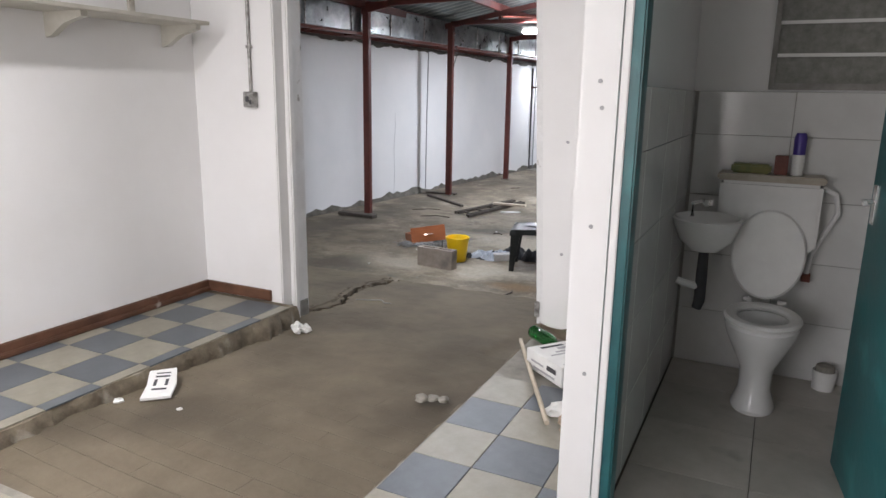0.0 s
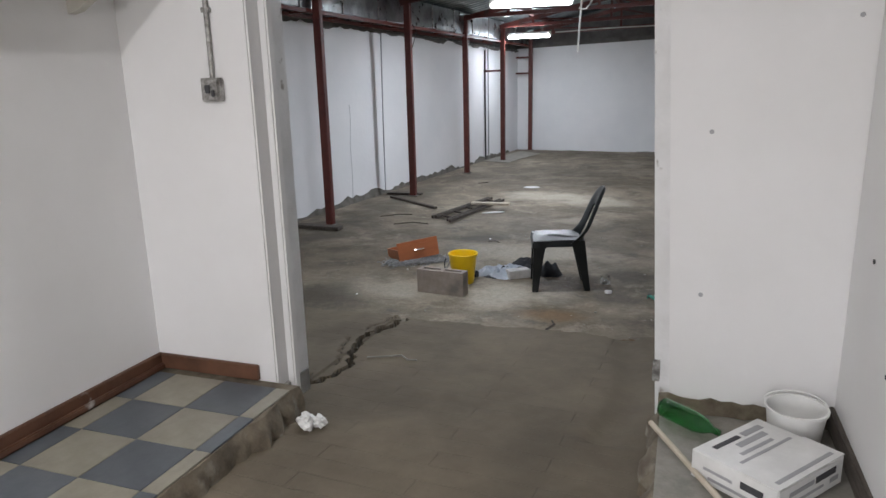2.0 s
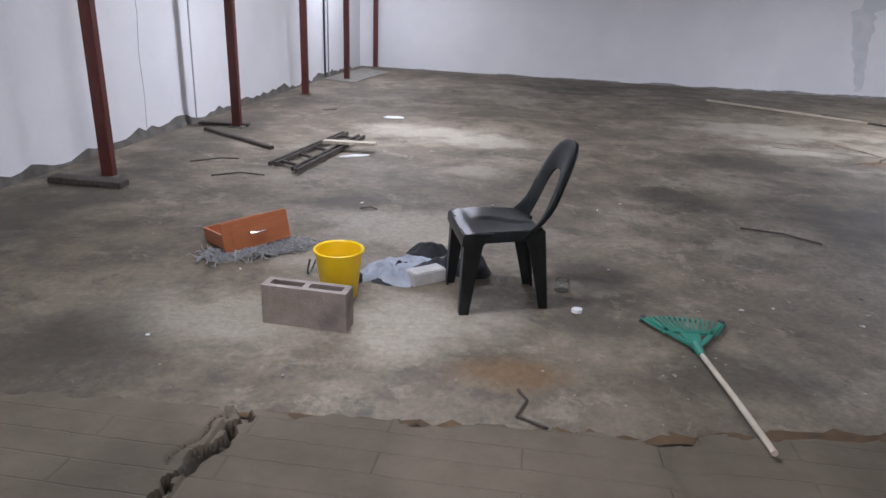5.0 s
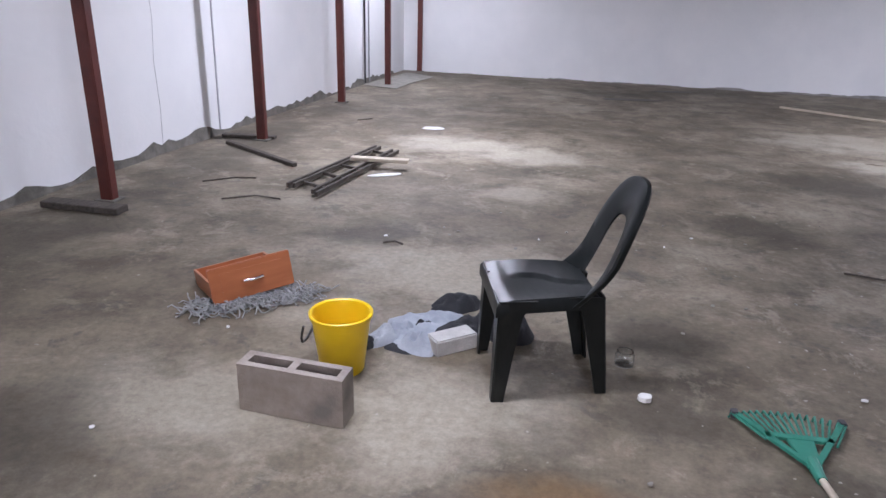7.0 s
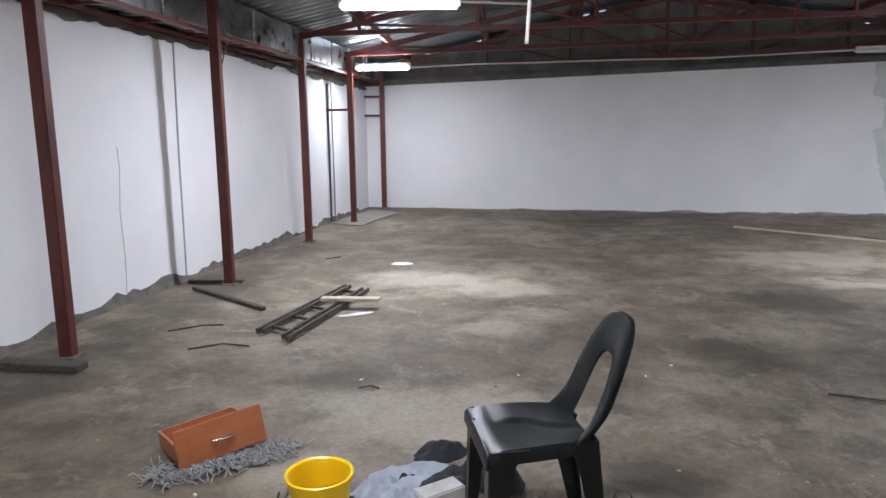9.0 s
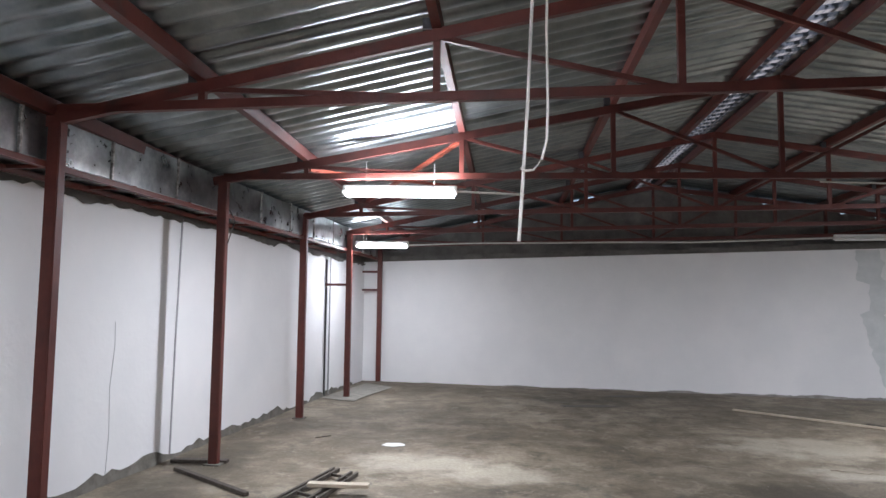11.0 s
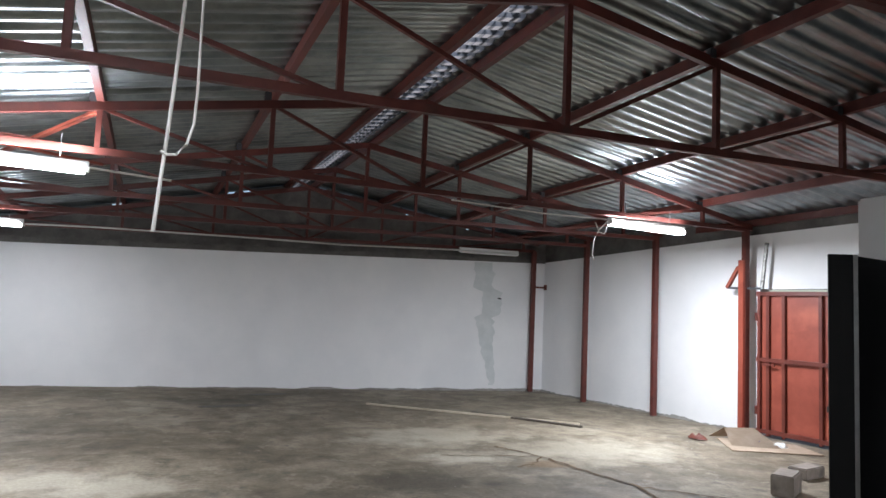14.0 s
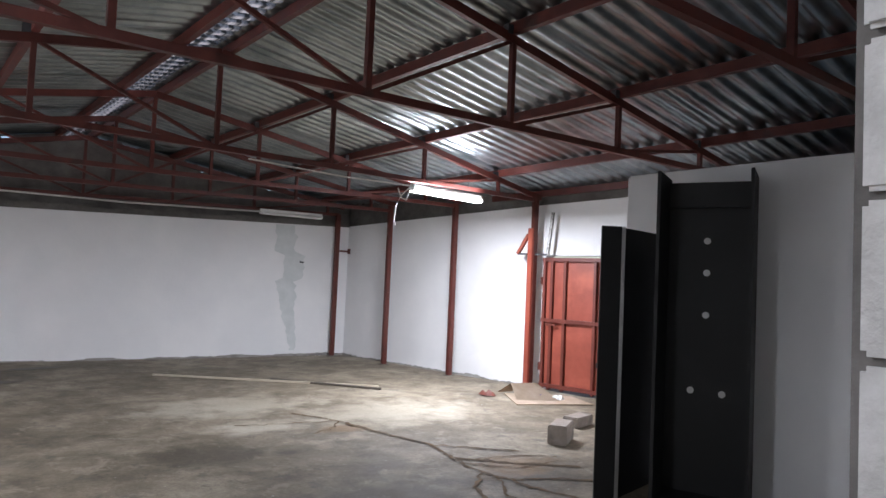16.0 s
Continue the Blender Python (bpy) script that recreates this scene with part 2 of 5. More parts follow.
ink_soft = surf("ink_soft", (0.32, 0.32, 0.33), (0.4, 0.4, 0.41), 8, 0.7, bump=0)
ceramic = surf("ceramic", (0.72, 0.72, 0.71), (0.8, 0.8, 0.79), 4, 0.14, bump=0)
wc_tile = surf("glazed_wall_tile", (0.60, 0.60, 0.585), (0.68, 0.68, 0.665), 3, 0.12, bump=0.02, bscale=8, vary=0.04)
wc_floor = surf("toilet_floor_tile", (0.36, 0.34, 0.30), (0.46, 0.44, 0.40), 5, 0.35, bump=0.05, c3=(0.2, 0.18, 0.15), s3=3, vary=0.06)
grout = surf("dark_grout", (0.07, 0.065, 0.055), (0.13, 0.12, 0.10), 10, 0.9, bump=0.2)
wall_grout = surf("wall_grout", (0.26, 0.25, 0.23), (0.36, 0.35, 0.33), 10, 0.9, bump=0.2)
broken_bed = surf("broken_mortar_bed", (0.085, 0.068, 0.046), (0.21, 0.175, 0.125), 9, 0.95, bump=0.9, bscale=28, c3=(0.27, 0.245, 0.20), s3=7, lo3=0.58, hi3=0.68)
louvre_dirt = surf("dusty_glass", (0.16, 0.16, 0.14), (0.27, 0.27, 0.245), 22, 0.55, bump=0.3, bscale=60)
stained_lid = surf("stained_cistern_lid", (0.30, 0.26, 0.20), (0.44, 0.40, 0.33), 7, 0.4, bump=0.05)
teal = surf("teal_paint", (0.012, 0.085, 0.095), (0.02, 0.13, 0.14), 4, 0.4, bump=0.12, c3=(0.03, 0.17, 0.18), s3=5)
purple = surf("purple_plastic", (0.05, 0.03, 0.22), (0.08, 0.05, 0.3), 5, 0.4, bump=0)
moss = surf("green_packet", (0.10, 0.13, 0.03), (0.22, 0.2, 0.05), 20, 0.5, bump=0.1)
rust_red = surf("red_brown_packet", (0.11, 0.03, 0.02), (0.2, 0.06, 0.04), 10, 0.6, bump=0.1)
wire_white = surf("white_cable", (0.55, 0.54, 0.5), (0.66, 0.65, 0.61), 5, 0.5, bump=0)
wire_dark = surf("dark_cable", (0.04, 0.04, 0.04), (0.08, 0.08, 0.08), 5, 0.5, bump=0)
socket_grey = surf("worn_metal_box", (0.14, 0.13, 0.12), (0.5, 0.49, 0.47), 25, 0.5, 0.3, 0.2, c3=(0.07, 0.06, 0.05), s3=18)
damp = surf("damp_plaster", (0.60, 0.635, 0.63), (0.71, 0.735, 0.735), 4, 0.7, bump=0.3, bscale=20)
tube_glow = glowing("tube_glow", (0.90, 0.96, 1.0), 42.0)


def clear(name, colour, rough=0.03):
    m, nt, bs = nodes_of(name)
    bs.inputs["Base Color"].default_value = (*colour, 1)
    bs.inputs["Transmission Weight"].default_value, bs.inputs["Roughness"].default_value = 1.0, rough
    bs.inputs["IOR"].default_value = 1.4
    return m


glass = clear("clear_glass", (0.95, 0.97, 0.96))
green_film = clear("green_clear_plastic", (0.25, 0.75, 0.35), 0.08)


# ---- building helpers ----
def part(name, bm, material, parent=None, label="", smooth=False):
    bmesh.ops.recalc_face_normals(bm, faces=bm.faces[:])
    me = bpy.data.meshes.new(name)
    bm.to_mesh(me)
    bm.free()
    me.materials.append(material)
    if smooth:
        for p in me.polygons:
            p.use_smooth = True
        me.set_sharp_from_angle(angle=radians(38))
    ob = new(name, me)
    ob.parent = parent
    if label:
        ob["label"] = label
    return ob


def thing(name, label, category, m=None, group=""):
    ob = new(name)
    ob.empty_display_size = 0.1
    if m is not None:
        ob.matrix_world = m
    return tagged(ob, label, category, group)


def box(bm, x0, y0, z0, x1, y1, z1, bevel=0.0):
    made = bmesh.ops.create_cube(bm, size=1)["verts"]
    for v in made:
        v.co = ((x0 + x1) / 2 + v.co.x * (x1 - x0), (y0 + y1) / 2 + v.co.y * (y1 - y0), (z0 + z1) / 2 + v.co.z * (z1 - z0))
    if bevel:
        edges = list({e for v in made for e in v.link_edges})
        bmesh.ops.bevel(bm, geom=edges, offset=bevel, segments=2, affect='EDGES')
    return bm


def bx(*a, **k):
    return box(bmesh.new(), *a, **k)


def beam(bm, a, b, w, h, up=(0, 0, 1)):
    """A bar of width w and height h from a to b."""
    a, b = Vector(a), Vector(b)
    d = (b - a).normalized()
    side = d.cross(Vector(up))
    if side.length < 1e-4:
        side = d.cross(Vector((0, 1, 0)))
    side.normalize()
    top = side.cross(d).normalized()
    ring = []
    for p in (a, b):
        ring.append([bm.verts.new(p + side * (sx * w / 2) + top * (sz * h / 2)) for sx, sz in ((-1, -1), (1, -1), (1, 1), (-1, 1))])
    for i in range(4):
        bm.faces.new((ring[0][i], ring[0][(i + 1) % 4], ring[1][(i + 1) % 4], ring[1][i]))
    bm.faces.new(ring[0][::-1])
    bm.faces.new(ring[1])
    return bm


def bar(*a, **k):
    return beam(bmesh.new(), *a, **k)


def tube(points, r, seg=8, bm=None):
    bm = bm or bmesh.new()
    pts = [Vector(p) for p in points]
    rings = []
    for i, p in enumerate(pts):
        d = (pts[min(i + 1, len(pts) - 1)] - pts[max(i - 1, 0)]).normalized()
        s = d.cross(Vector((0.13, 0.21, 0.97)) if abs(d.z) < 0.9 else Vector((1, 0.1, 0))).normalized()
        u = s.cross(d)
        rr = r[i] if isinstance(r, (list, tuple)) else r
        rings.append([bm.verts.new(p + (s * math.cos(k * math.tau / seg) + u * math.sin(k * math.tau / seg)) * rr) for k in range(seg)])
    for a, b in zip(rings, rings[1:]):
        for k in range(seg):
            bm.faces.new((a[k], a[(k + 1) % seg], b[(k + 1) % seg], b[k]))
    bm.faces.new(rings[0][::-1])
    bm.faces.new(rings[-1])
    return bm


def lathe(profile, seg=32, sx=1.0, sy=1.0):
    """A turned shape from (radius, height) pairs."""
    bm = bmesh.new()
    rings = []
    for r, z in profile:
        if r < 1e-5:
            rings.append([bm.verts.new((0, 0, z))])
        else:
            rings.append([bm.verts.new((r * sx * math.cos(k * math.tau / seg), r * sy * math.sin(k * math.tau / seg), z)) for k in range(seg)])
    for a, b in zip(rings, rings[1:]):
        for k in range(seg):
            q = [a[k % len(a)], a[(k + 1) % len(a)], b[(k + 1) % len(b)], b[k % len(b)]]
            q = list(dict.fromkeys(q))
            if len(q) > 2:
                bm.faces.new(q)
    return bm


def prism(outline, z0, z1):
    """A flat plate of the given outline."""
    bm = bmesh.new()
    lo = [bm.verts.new((x, y, z0)) for x, y in outline]
    hi = [bm.verts.new((x, y, z1)) for x, y in outline]
    n = len(outline)
    for i in range(n):
        bm.faces.new((lo[i], lo[(i + 1) % n], hi[(i + 1) % n], hi[i]))
    bm.faces.new(hi)
    bm.faces.new(lo[::-1])
    return bm


def wall_run(a, b, z0, z1a, z1b, thick):
    """A wall from a to b whose thickness lies to the left of the way; its top runs from z1a to z1b."""
    a, b = Vector((*a, 0)), Vector((*b, 0))
    n = Vector((-(b - a).y, (b - a).x, 0)).normalized() * thick
    bm = bmesh.new()
    q = [bm.verts.new((p.x, p.y, z)) for p, zt in ((a, z1a), (b, z1b), (b + n, z1b), (a + n, z1a)) for z in (z0, zt)]
    for i in range(4):
        j = (i + 1) % 4
        bm.faces.new((q[2 * i], q[2 * j], q[2 * j + 1], q[2 * i + 1]))
    bm.faces.new([q[k] for k in (1, 3, 5, 7)])
    bm.faces.new([q[k] for k in (6, 4, 2, 0)])
    return bm


def structure(ob, label="", category="structure"):
    return tagged(ob, label, category, kind="structure")


def jagged_band(a, b, z0, low, high, proud, step, seed, right=True):
    """A rough mortar band along a wall foot with an uneven upper edge."""
    rng = random.Random(seed)
    a, b = Vector((*a, 0)), Vector((*b, 0))
    L = (b - a).length
    d = (b - a).normalized()
    n = Vector((d.y, -d.x, 0)) * (1 if right else -1)
    bm = bmesh.new()
    rows = []
    k = int(L / step)
    for i in range(k + 1):
        h = low + (high - low) * max(0, min(1, 0.5 + 0.9 * noise.noise(Vector((i * step * 1.7, seed, 0))) + rng.uniform(-0.22, 0.22)))
        p = a + d * (L * i / k)
        out = proud * rng.uniform(0.6, 1.5)
        rows.append([bm.verts.new(p + n * (out * f) + Vector((0, 0, z0 + z))) for f, z in ((2.2, -0.01), (1.3, h * 0.4), (1, h), (-0.2, h))])
    for r, s in zip(rows, rows[1:]):
        for j in range(3):
            bm.faces.new((r[j], s[j], s[j + 1], r[j + 1]))
    return bm


# ---- plan ----
POSTS = [(-4.68, 7.30), (-4.50, 9.53), (-4.48, 12.16), (-4.33, 14.24), (-4.23, 16.48)]
EAST = [(6.80, 7.35), (6.47, 10.70), (6.22, 12.37), (5.97, 14.0), (5.76, 15.60)]
RIDGE_X = 1.0
PLATFORM = 0.345


def fz(x, y):
    """Height of the warehouse floor, which falls gently to the east."""
    return 0.09 - 0.0055 * (x + 4.5)


def chord_z(x, y):
    """Height of the trusses' upper chords."""
    lift = 0.014 * (10 - y)
    return (3.93 - 0.205 * (RIDGE_X - x) if x < RIDGE_X else 3.93 - 0.155 * (x - RIDGE_X)) + lift


def tie_z(x, y):
    return 2.86 + 0.018 * (x + 4) + 0.014 * (10 - y)


# ---- warehouse floor ----
def warehouse_floor():
    bm = bmesh.new()
    xs = np.linspace(-5.6, 8.0, 69)
    ys = np.linspace(3.2, 18.0, 75)
    grid = [[bm.verts.new((x, y, fz(x, y) + 0.006 * noise.noise(Vector((x * 0.8, y * 0.8, 0))))) for x in xs] for y in ys]
    for r, s in zip(grid, grid[1:]):
        for i in range(len(xs) - 1):
            bm.faces.new((r[i], r[i + 1], s[i + 1], s[i]))
    return structure(part("floor", bm, screed, smooth=True), "worn grey concrete floor with stains and pale smears", "floor")


warehouse_floor()


def crack_depth(x, y):
    """The broken joint along the west side of the threshold slab."""
    cx = -2.52 - 0.05 * math.sin(y * 7) + 0.05 * noise.noise(Vector((0, y * 9, 2))) + 0.04 * noise.noise(Vector((4, y * 15, 2))) - 0.05 * max(0, y - 3.6)
    w = 0.020 + 0.024 * noise.noise(Vector((3, y * 6, 1)))
    d = abs(x - cx)
    side = abs(x - cx + 0.075 + 0.03 * noise.noise(Vector((8, y * 16, 1))))
    thin = 0.016 * max(0, 1 - side / 0.014) if noise.noise(Vector((1, y * 5, 6))) > -0.05 else 0
    return -0.075 * max(0, 1 - (d / max(w, 0.011)) ** 2) - thin if y > 2.9 else 0.0


def threshold_slab():
    bm = bmesh.new()
    xs = np.concatenate([np.linspace(-3.6, -2.78, 24), np.linspace(-2.77, -2.30, 62), np.linspace(-2.27, 0.35, 80)])
    ys = np.concatenate([np.linspace(-0.3, 2.85, 80), np.linspace(2.87, 4.75, 130)])
    grid = []
    for y in ys:
        row = []
        for x in xs:
            edge = 4.33 + 0.03 * (x + 2.5) + 0.05 * noise.noise(Vector((x * 4, 7, 0))) + (0.12 * max(0, x + 1.0))
            edge += 0.04 * noise.noise(Vector((x * 17, 1, 4)))
            z = 0.275 - 0.042 * max(0, y - 1.2)
            z += 0.006 * noise.noise(Vector((x * 2, y * 2, 5))) + 0.003 * noise.noise(Vector((x * 12, y * 12, 8)))
            z += crack_depth(x, y)
            if x < -2.55 and y > 2.9:
                z += 0.012
            rut = abs(x + 0.98 - 0.05 * math.sin(y * 4))
            if y > 2.9:
                z -= 0.022 * max(0, 1 - (rut / 0.09) ** 2)
            over = y - edge
            if over > 0:
                z -= min(1, over / 0.05) * 0.14
            row.append(bm.verts.new((x, y, z)))
        grid.append(row)
    for r, s in zip(grid, grid[1:]):
        for i in range(len(xs) - 1):
            bm.faces.new((r[i], r[i + 1], s[i + 1], s[i]))
    ob = part("threshold_floor", bm, ramp_screed, smooth=True)
    ob.data.materials.append(crack_dark)
    # faces deep in the joint get the darker colour
    for p in ob.data.polygons:
        if crack_depth(p.center.x, p.center.y) < -0.012:
            p.material_index = 1
    return structure(ob, "lower strip of rough brown concrete with a broken cracked edge", "floor")


def ramp_material():
    m = surf("ramp_screed", (0.095, 0.075, 0.048), (0.165, 0.134, 0.092), 1.8, 0.85, bump=0.3, bscale=30, c3=(0.065, 0.052, 0.034), s3=1.3, lo3=0.5, hi3=0.72)
    nt = m.node_tree
    n, ln = nt.nodes, nt.links
    old = [q for q in n if q.bl_idname == "ShaderNodeBump"][0]
    tc = [q for q in n if q.bl_idname == "ShaderNodeTexCoord"][0]
    wave = n.new("ShaderNodeTexBrick")
    mp = n.new("ShaderNodeMapping")
    mp.inputs["Rotation"].default_value = (0, 0, 0.06)
    wave.inputs["Scale"].default_value = 1.0
    wave.inputs["Brick Width"].default_value, wave.inputs["Row Height"].default_value = 0.9, 0.115
    wave.inputs["Mortar Size"].default_value, wave.inputs["Mortar Smooth"].default_value = 0.005, 1.0
    ln.new(tc.outputs["Object"], mp.inputs[0])
    ln.new(mp.outputs[0], wave.inputs["Vector"])
    bp = n.new("ShaderNodeBump")
    bp.invert = True
    bp.inputs["Strength"].default_value, bp.inputs["Distance"].default_value = 0.55, 0.009
    ln.new(wave.outputs["Fac"], bp.inputs["Height"])
    ln.new(old.outputs[0], bp.inputs["Normal"])
    ln.new(bp.outputs[0], nt.nodes["Principled BSDF"].inputs["Normal"])
    return m


ramp_screed = ramp_material()
crack_dark = surf("dark_crack_grit", (0.03, 0.024, 0.016), (0.10, 0.08, 0.053), 20, 0.95, bump=0.6, bscale=60)
threshold_slab()

# ---- warehouse walls ----
W_A, W_B = (-5.24, 6.6), (-4.56, 16.75)
W_S = (-5.24 - 0.067 * 3.3, 3.3)
structure(part("wall_west", wall_run(W_S, W_B, -0.1, 2.56, 2.42, 0.22), white_wall), "white painted plaster wall", "wall")
structure(part("wall_west_upper", wall_run((W_S[0] - 0.02, W_S[1]), (W_B[0] - 0.02, W_B[1]), 2.42, 3.3, 3.3, 0.2), grey_block), "dark unpainted block wall above the duct", "wall")
N_A, N_B = (-4.75, 16.62), (6.05, 15.62)
structure(part("wall_north", wall_run(N_A, N_B, -0.1, 2.50, 2.77, 0.22), white_wall), "white painted end wall with a damp grey patch", "wall")
E_A, E_B = (6.0, 15.9), (6.66, 10.62)
structure(part("wall_east", wall_run(E_A, E_B, -0.1, 2.72, 2.98, 0.22), white_wall), "white painted plaster side wall", "wall")
# added panel: keeps sky out and stands for the dark gap under the roof
structure(part("east_gap_blocker", wall_run((6.12, 15.95), (7.1, 7.0), 2.70, 3.32, 3.32, 0.2), grey_block), "added dark panel filling the shaded gap between the wall and the roof", "wall")
structure(part("wall_east_over_gate", wall_run(E_B, (7.02, 8.0), 2.16, 2.98, 3.08, 0.22), white_wall), "white wall above the red gate", "wall")
structure(part("wall_east_south", wall_run((7.02, 8.0), (7.1, 6.9), -0.1, 3.1, 3.1, 0.22), white_wall), "white side wall beside the gate", "wall")


def gable():
    """Bare block gable above the end wall, with a few open gaps under the sheets."""
    bm = bmesh.new()
    a, b = Vector((-4.9, 16.78)), Vector((6.3, 15.75))
    n = 112
    rng = random.Random(5)
    prev = None
    for i in range(n + 1):
        p = a.lerp(b, i / n)
        top = chord_z(p.x, p.y) + 0.13
        if p.x > 2.6 and rng.random() < 0.34:
            top -= rng.uniform(0.08, 0.15)
        elif rng.random() < 0.08:
            top -= 0.13
        cur = [bm.verts.new((p.x, p.y + dy, z)) for dy, z in ((0, 2.4), (0, top), (0.12, top), (0.12, 2.4))]
        if prev:
            for j in range(4):
                bm.faces.new((prev[j], cur[j], cur[(j + 1) % 4], prev[(j + 1) % 4]))
        prev = cur
    return structure(part("gable_wall", bm, grey_block), "bare dark block gable under the roof", "wall")


gable()
structure(part("mortar_band_west", jagged_band((-5.24 + 0.0, 6.6), (-4.62, 15.9), 0.085, 0.0, 0.14, 0.012, 0.11, 3), foot_mortar), "rough grey mortar along the wall foot", "skirting")
structure(part("mortar_band_north", jagged_band(N_A, N_B, 0.05, 0.01, 0.05, 0.01, 0.05, 9), rough_render), "thin grey mortar line along the wall foot", "skirting")
structure(part("mortar_band_east", jagged_band(E_A, E_B, 0.02, 0.01, 0.07, 0.012, 0.05, 12), rough_render), "thin grey mortar line along the wall foot", "skirting")
head_bm = jagged_band((N_A[0], N_A[1] - 0.012), (N_B[0], N_B[1] - 0.012), 2.455, 0.06, 0.12, 0.004, 0.06, 15)
for v in head_bm.verts:
    v.co.z += 0.27 * (v.co.x - N_A[0]) / (N_B[0] - N_A[0])
structure(part("wall_head_north", head_bm, grey_block), "dark uneven line above the painted wall", "trim")

head_bm = jagged_band((W_S[0] + 0.012, W_S[1]), (W_B[0] + 0.012, W_B[1]), 0.0, 0.005, 0.085, 0.004, 0.09, 21)
for v in head_bm.verts:
    v.co.z = 2.545 - 0.14 * (v.co.y - W_S[1]) / (W_B[1] - W_S[1]) - v.co.z
structure(part("wall_head_west", head_bm, grey_block), "dark ragged edge where the paint stops under the duct", "trim")

# door wall between the rooms
structure(part("wall_door_west", bx(-5.5, 2.80, -0.1, -2.518, 3.08, 4.3, bevel=0.008), front_wall), "white painted pier wall beside the opening", "wall")
structure(part("wall_door_east", bx(-0.635, 3.06, -0.1, 3.65, 3.62, 4.3), front_wall), "white painted wall beside the opening", "wall")
structure(part("door_lintel", bx(-2.518, 2.84, 2.55, -0.635, 3.34, 4.3), front_wall), "white lintel above the opening", "wall")


def leaning(bm, slope):
    """Shears a piece so that it leans west as it rises."""
    for v in bm.verts:
        v.co.x -= slope * v.co.z
    return bm


lin = structure(part("door_frame_west", bx(-2.517, 2.885, 0.2, -2.474, 2.935, 2.55, bevel=0.008), front_wall), "white painted timber door stop on the pier", "door frame")
part("strike_plate", bx(-2.5175, 2.975, 1.10, -2.512, 3.0, 1.17), ink, lin, "dark metal strike plate")
structure(part("reveal_face_west", bx(-2.5165, 2.94, 0.2, -2.510, 3.07, 2.55), jamb_paint), "chipped white paint on the pier reveal", "wall")
structure(part("plaster_edge_east", leaning(bx(-0.738, 3.0615, 0.1, -0.50, 3.135, 2.55, bevel=0.012), 0.048), front_wall), "rounded white plaster edge beside the opening", "wall")
lin = structure(part("door_frame_east", leaning(bx(-0.80, 3.136, 0.12, -0.50, 3.19, 2.55, bevel=0.008), 0.048), jamb_paint), "chipped white painted timber door frame", "door frame")
part("hinge", bx(-0.832, 3.128, 0.42, -0.80, 3.1365, 0.52, bevel=0.003), socket_grey, lin, "rusty painted hinge")
limewash = surf("dirty_limewash", (0.46, 0.46, 0.45), (0.66, 0.66, 0.65), 9, 0.9, bump=0.8, bscale=22, c3=(0.07, 0.065, 0.06), s3=9, lo3=0.64, hi3=0.70)
reveal = structure(part("rough_reveal_east", bx(-0.645, 3.192, -0.05, -0.636, 3.632, 3.3), grey_block), "rough limewashed block end of the wall", "wall")
rng = random.Random(17)
z = 0.02
while z < 3.2:
    y = 3.193
    for w in ((0.30, 0.13) if int(z * 5) % 2 else (0.14, 0.29)):
        g = rng.uniform(0.0, 0.012)
        part("block", bx(-0.665 + g, y + 0.004, z + 0.005, -0.6455, y + w - 0.003, z + 0.194, bevel=0.007), limewash, reveal)
        y += w
    z += 0.2
structure(part("pier_base", bx(-2.60, 2.79, 0.1, -2.50, 3.075, 0.33, bevel=0.02), rough_render), "bare rough foot of the pier", "wall")

# store block beside the opening
structure(part("wall_store", bx(3.65, 3.0, -0.1, 3.87, 7.0, 2.72, bevel=0.02), white_wall), "white wall of the store beside the gate", "wall")
structure(part("wall_store_end", bx(3.87, 6.8, -0.1, 7.1, 7.0, 2.72), white_wall), "white end wall of the store", "wall")


# ---- roof ----
def roof(side):
    """Ribbed galvanised sheets with the ribs running down the slope."""
    bm = bmesh.new()
    prof = []
    y, pitch = 1.6, 0.19
    while y < 18.2:
        for k in range(10):
            w = 0.5 + 0.5 * math.tanh(2.2 * math.sin(k / 10 * math.tau)) / math.tanh(2.2)
            prof.append((y + k * pitch / 10, 0.038 * w))
        y += pitch
    x0, x1 = ((-5.9, RIDGE_X - 0.33) if side < 0 else (RIDGE_X + 0.03, 7.7))
    xs = np.linspace(x0, x1, 9)
    rows = []
    for py, dz in prof:
        wob = 0.004 * noise.noise(Vector((py * 2.3, side, 0)))
        rows.append([bm.verts.new((x, min(py, 16.48 - 0.092 * x), chord_z(x, py) + 0.155 + dz + wob)) for x in xs])
    for r, s in zip(rows, rows[1:]):
        for i in range(len(xs) - 1):
            bm.faces.new((r[i], r[i + 1], s[i + 1], s[i]))
    ob = structure(part("roof_west" if side < 0 else "roof_east", bm, galv, smooth=True), "ribbed galvanised roof sheets", "roof")
    return ob


roof(-1)
roof(1)
bm = bmesh.new()
for sgn in (1,):
    q = []
    for y in np.linspace(1.6, 18.2, 180):
        dent = 0.008 * noise.noise(Vector((y * 9, sgn, 3)))
        q.append([bm.verts.new((RIDGE_X + sgn * w, y, chord_z(RIDGE_X, y) + h + dent)) for w, h in ((0.0, 0.235), (0.26, 0.205))])
    for a, b in zip(q, q[1:]):
        bm.faces.new((a[0], b[0], b[1], a[1]))
structure(part("ridge_cap", bm, duct_metal), "bright galvanised ridge capping", "roof")

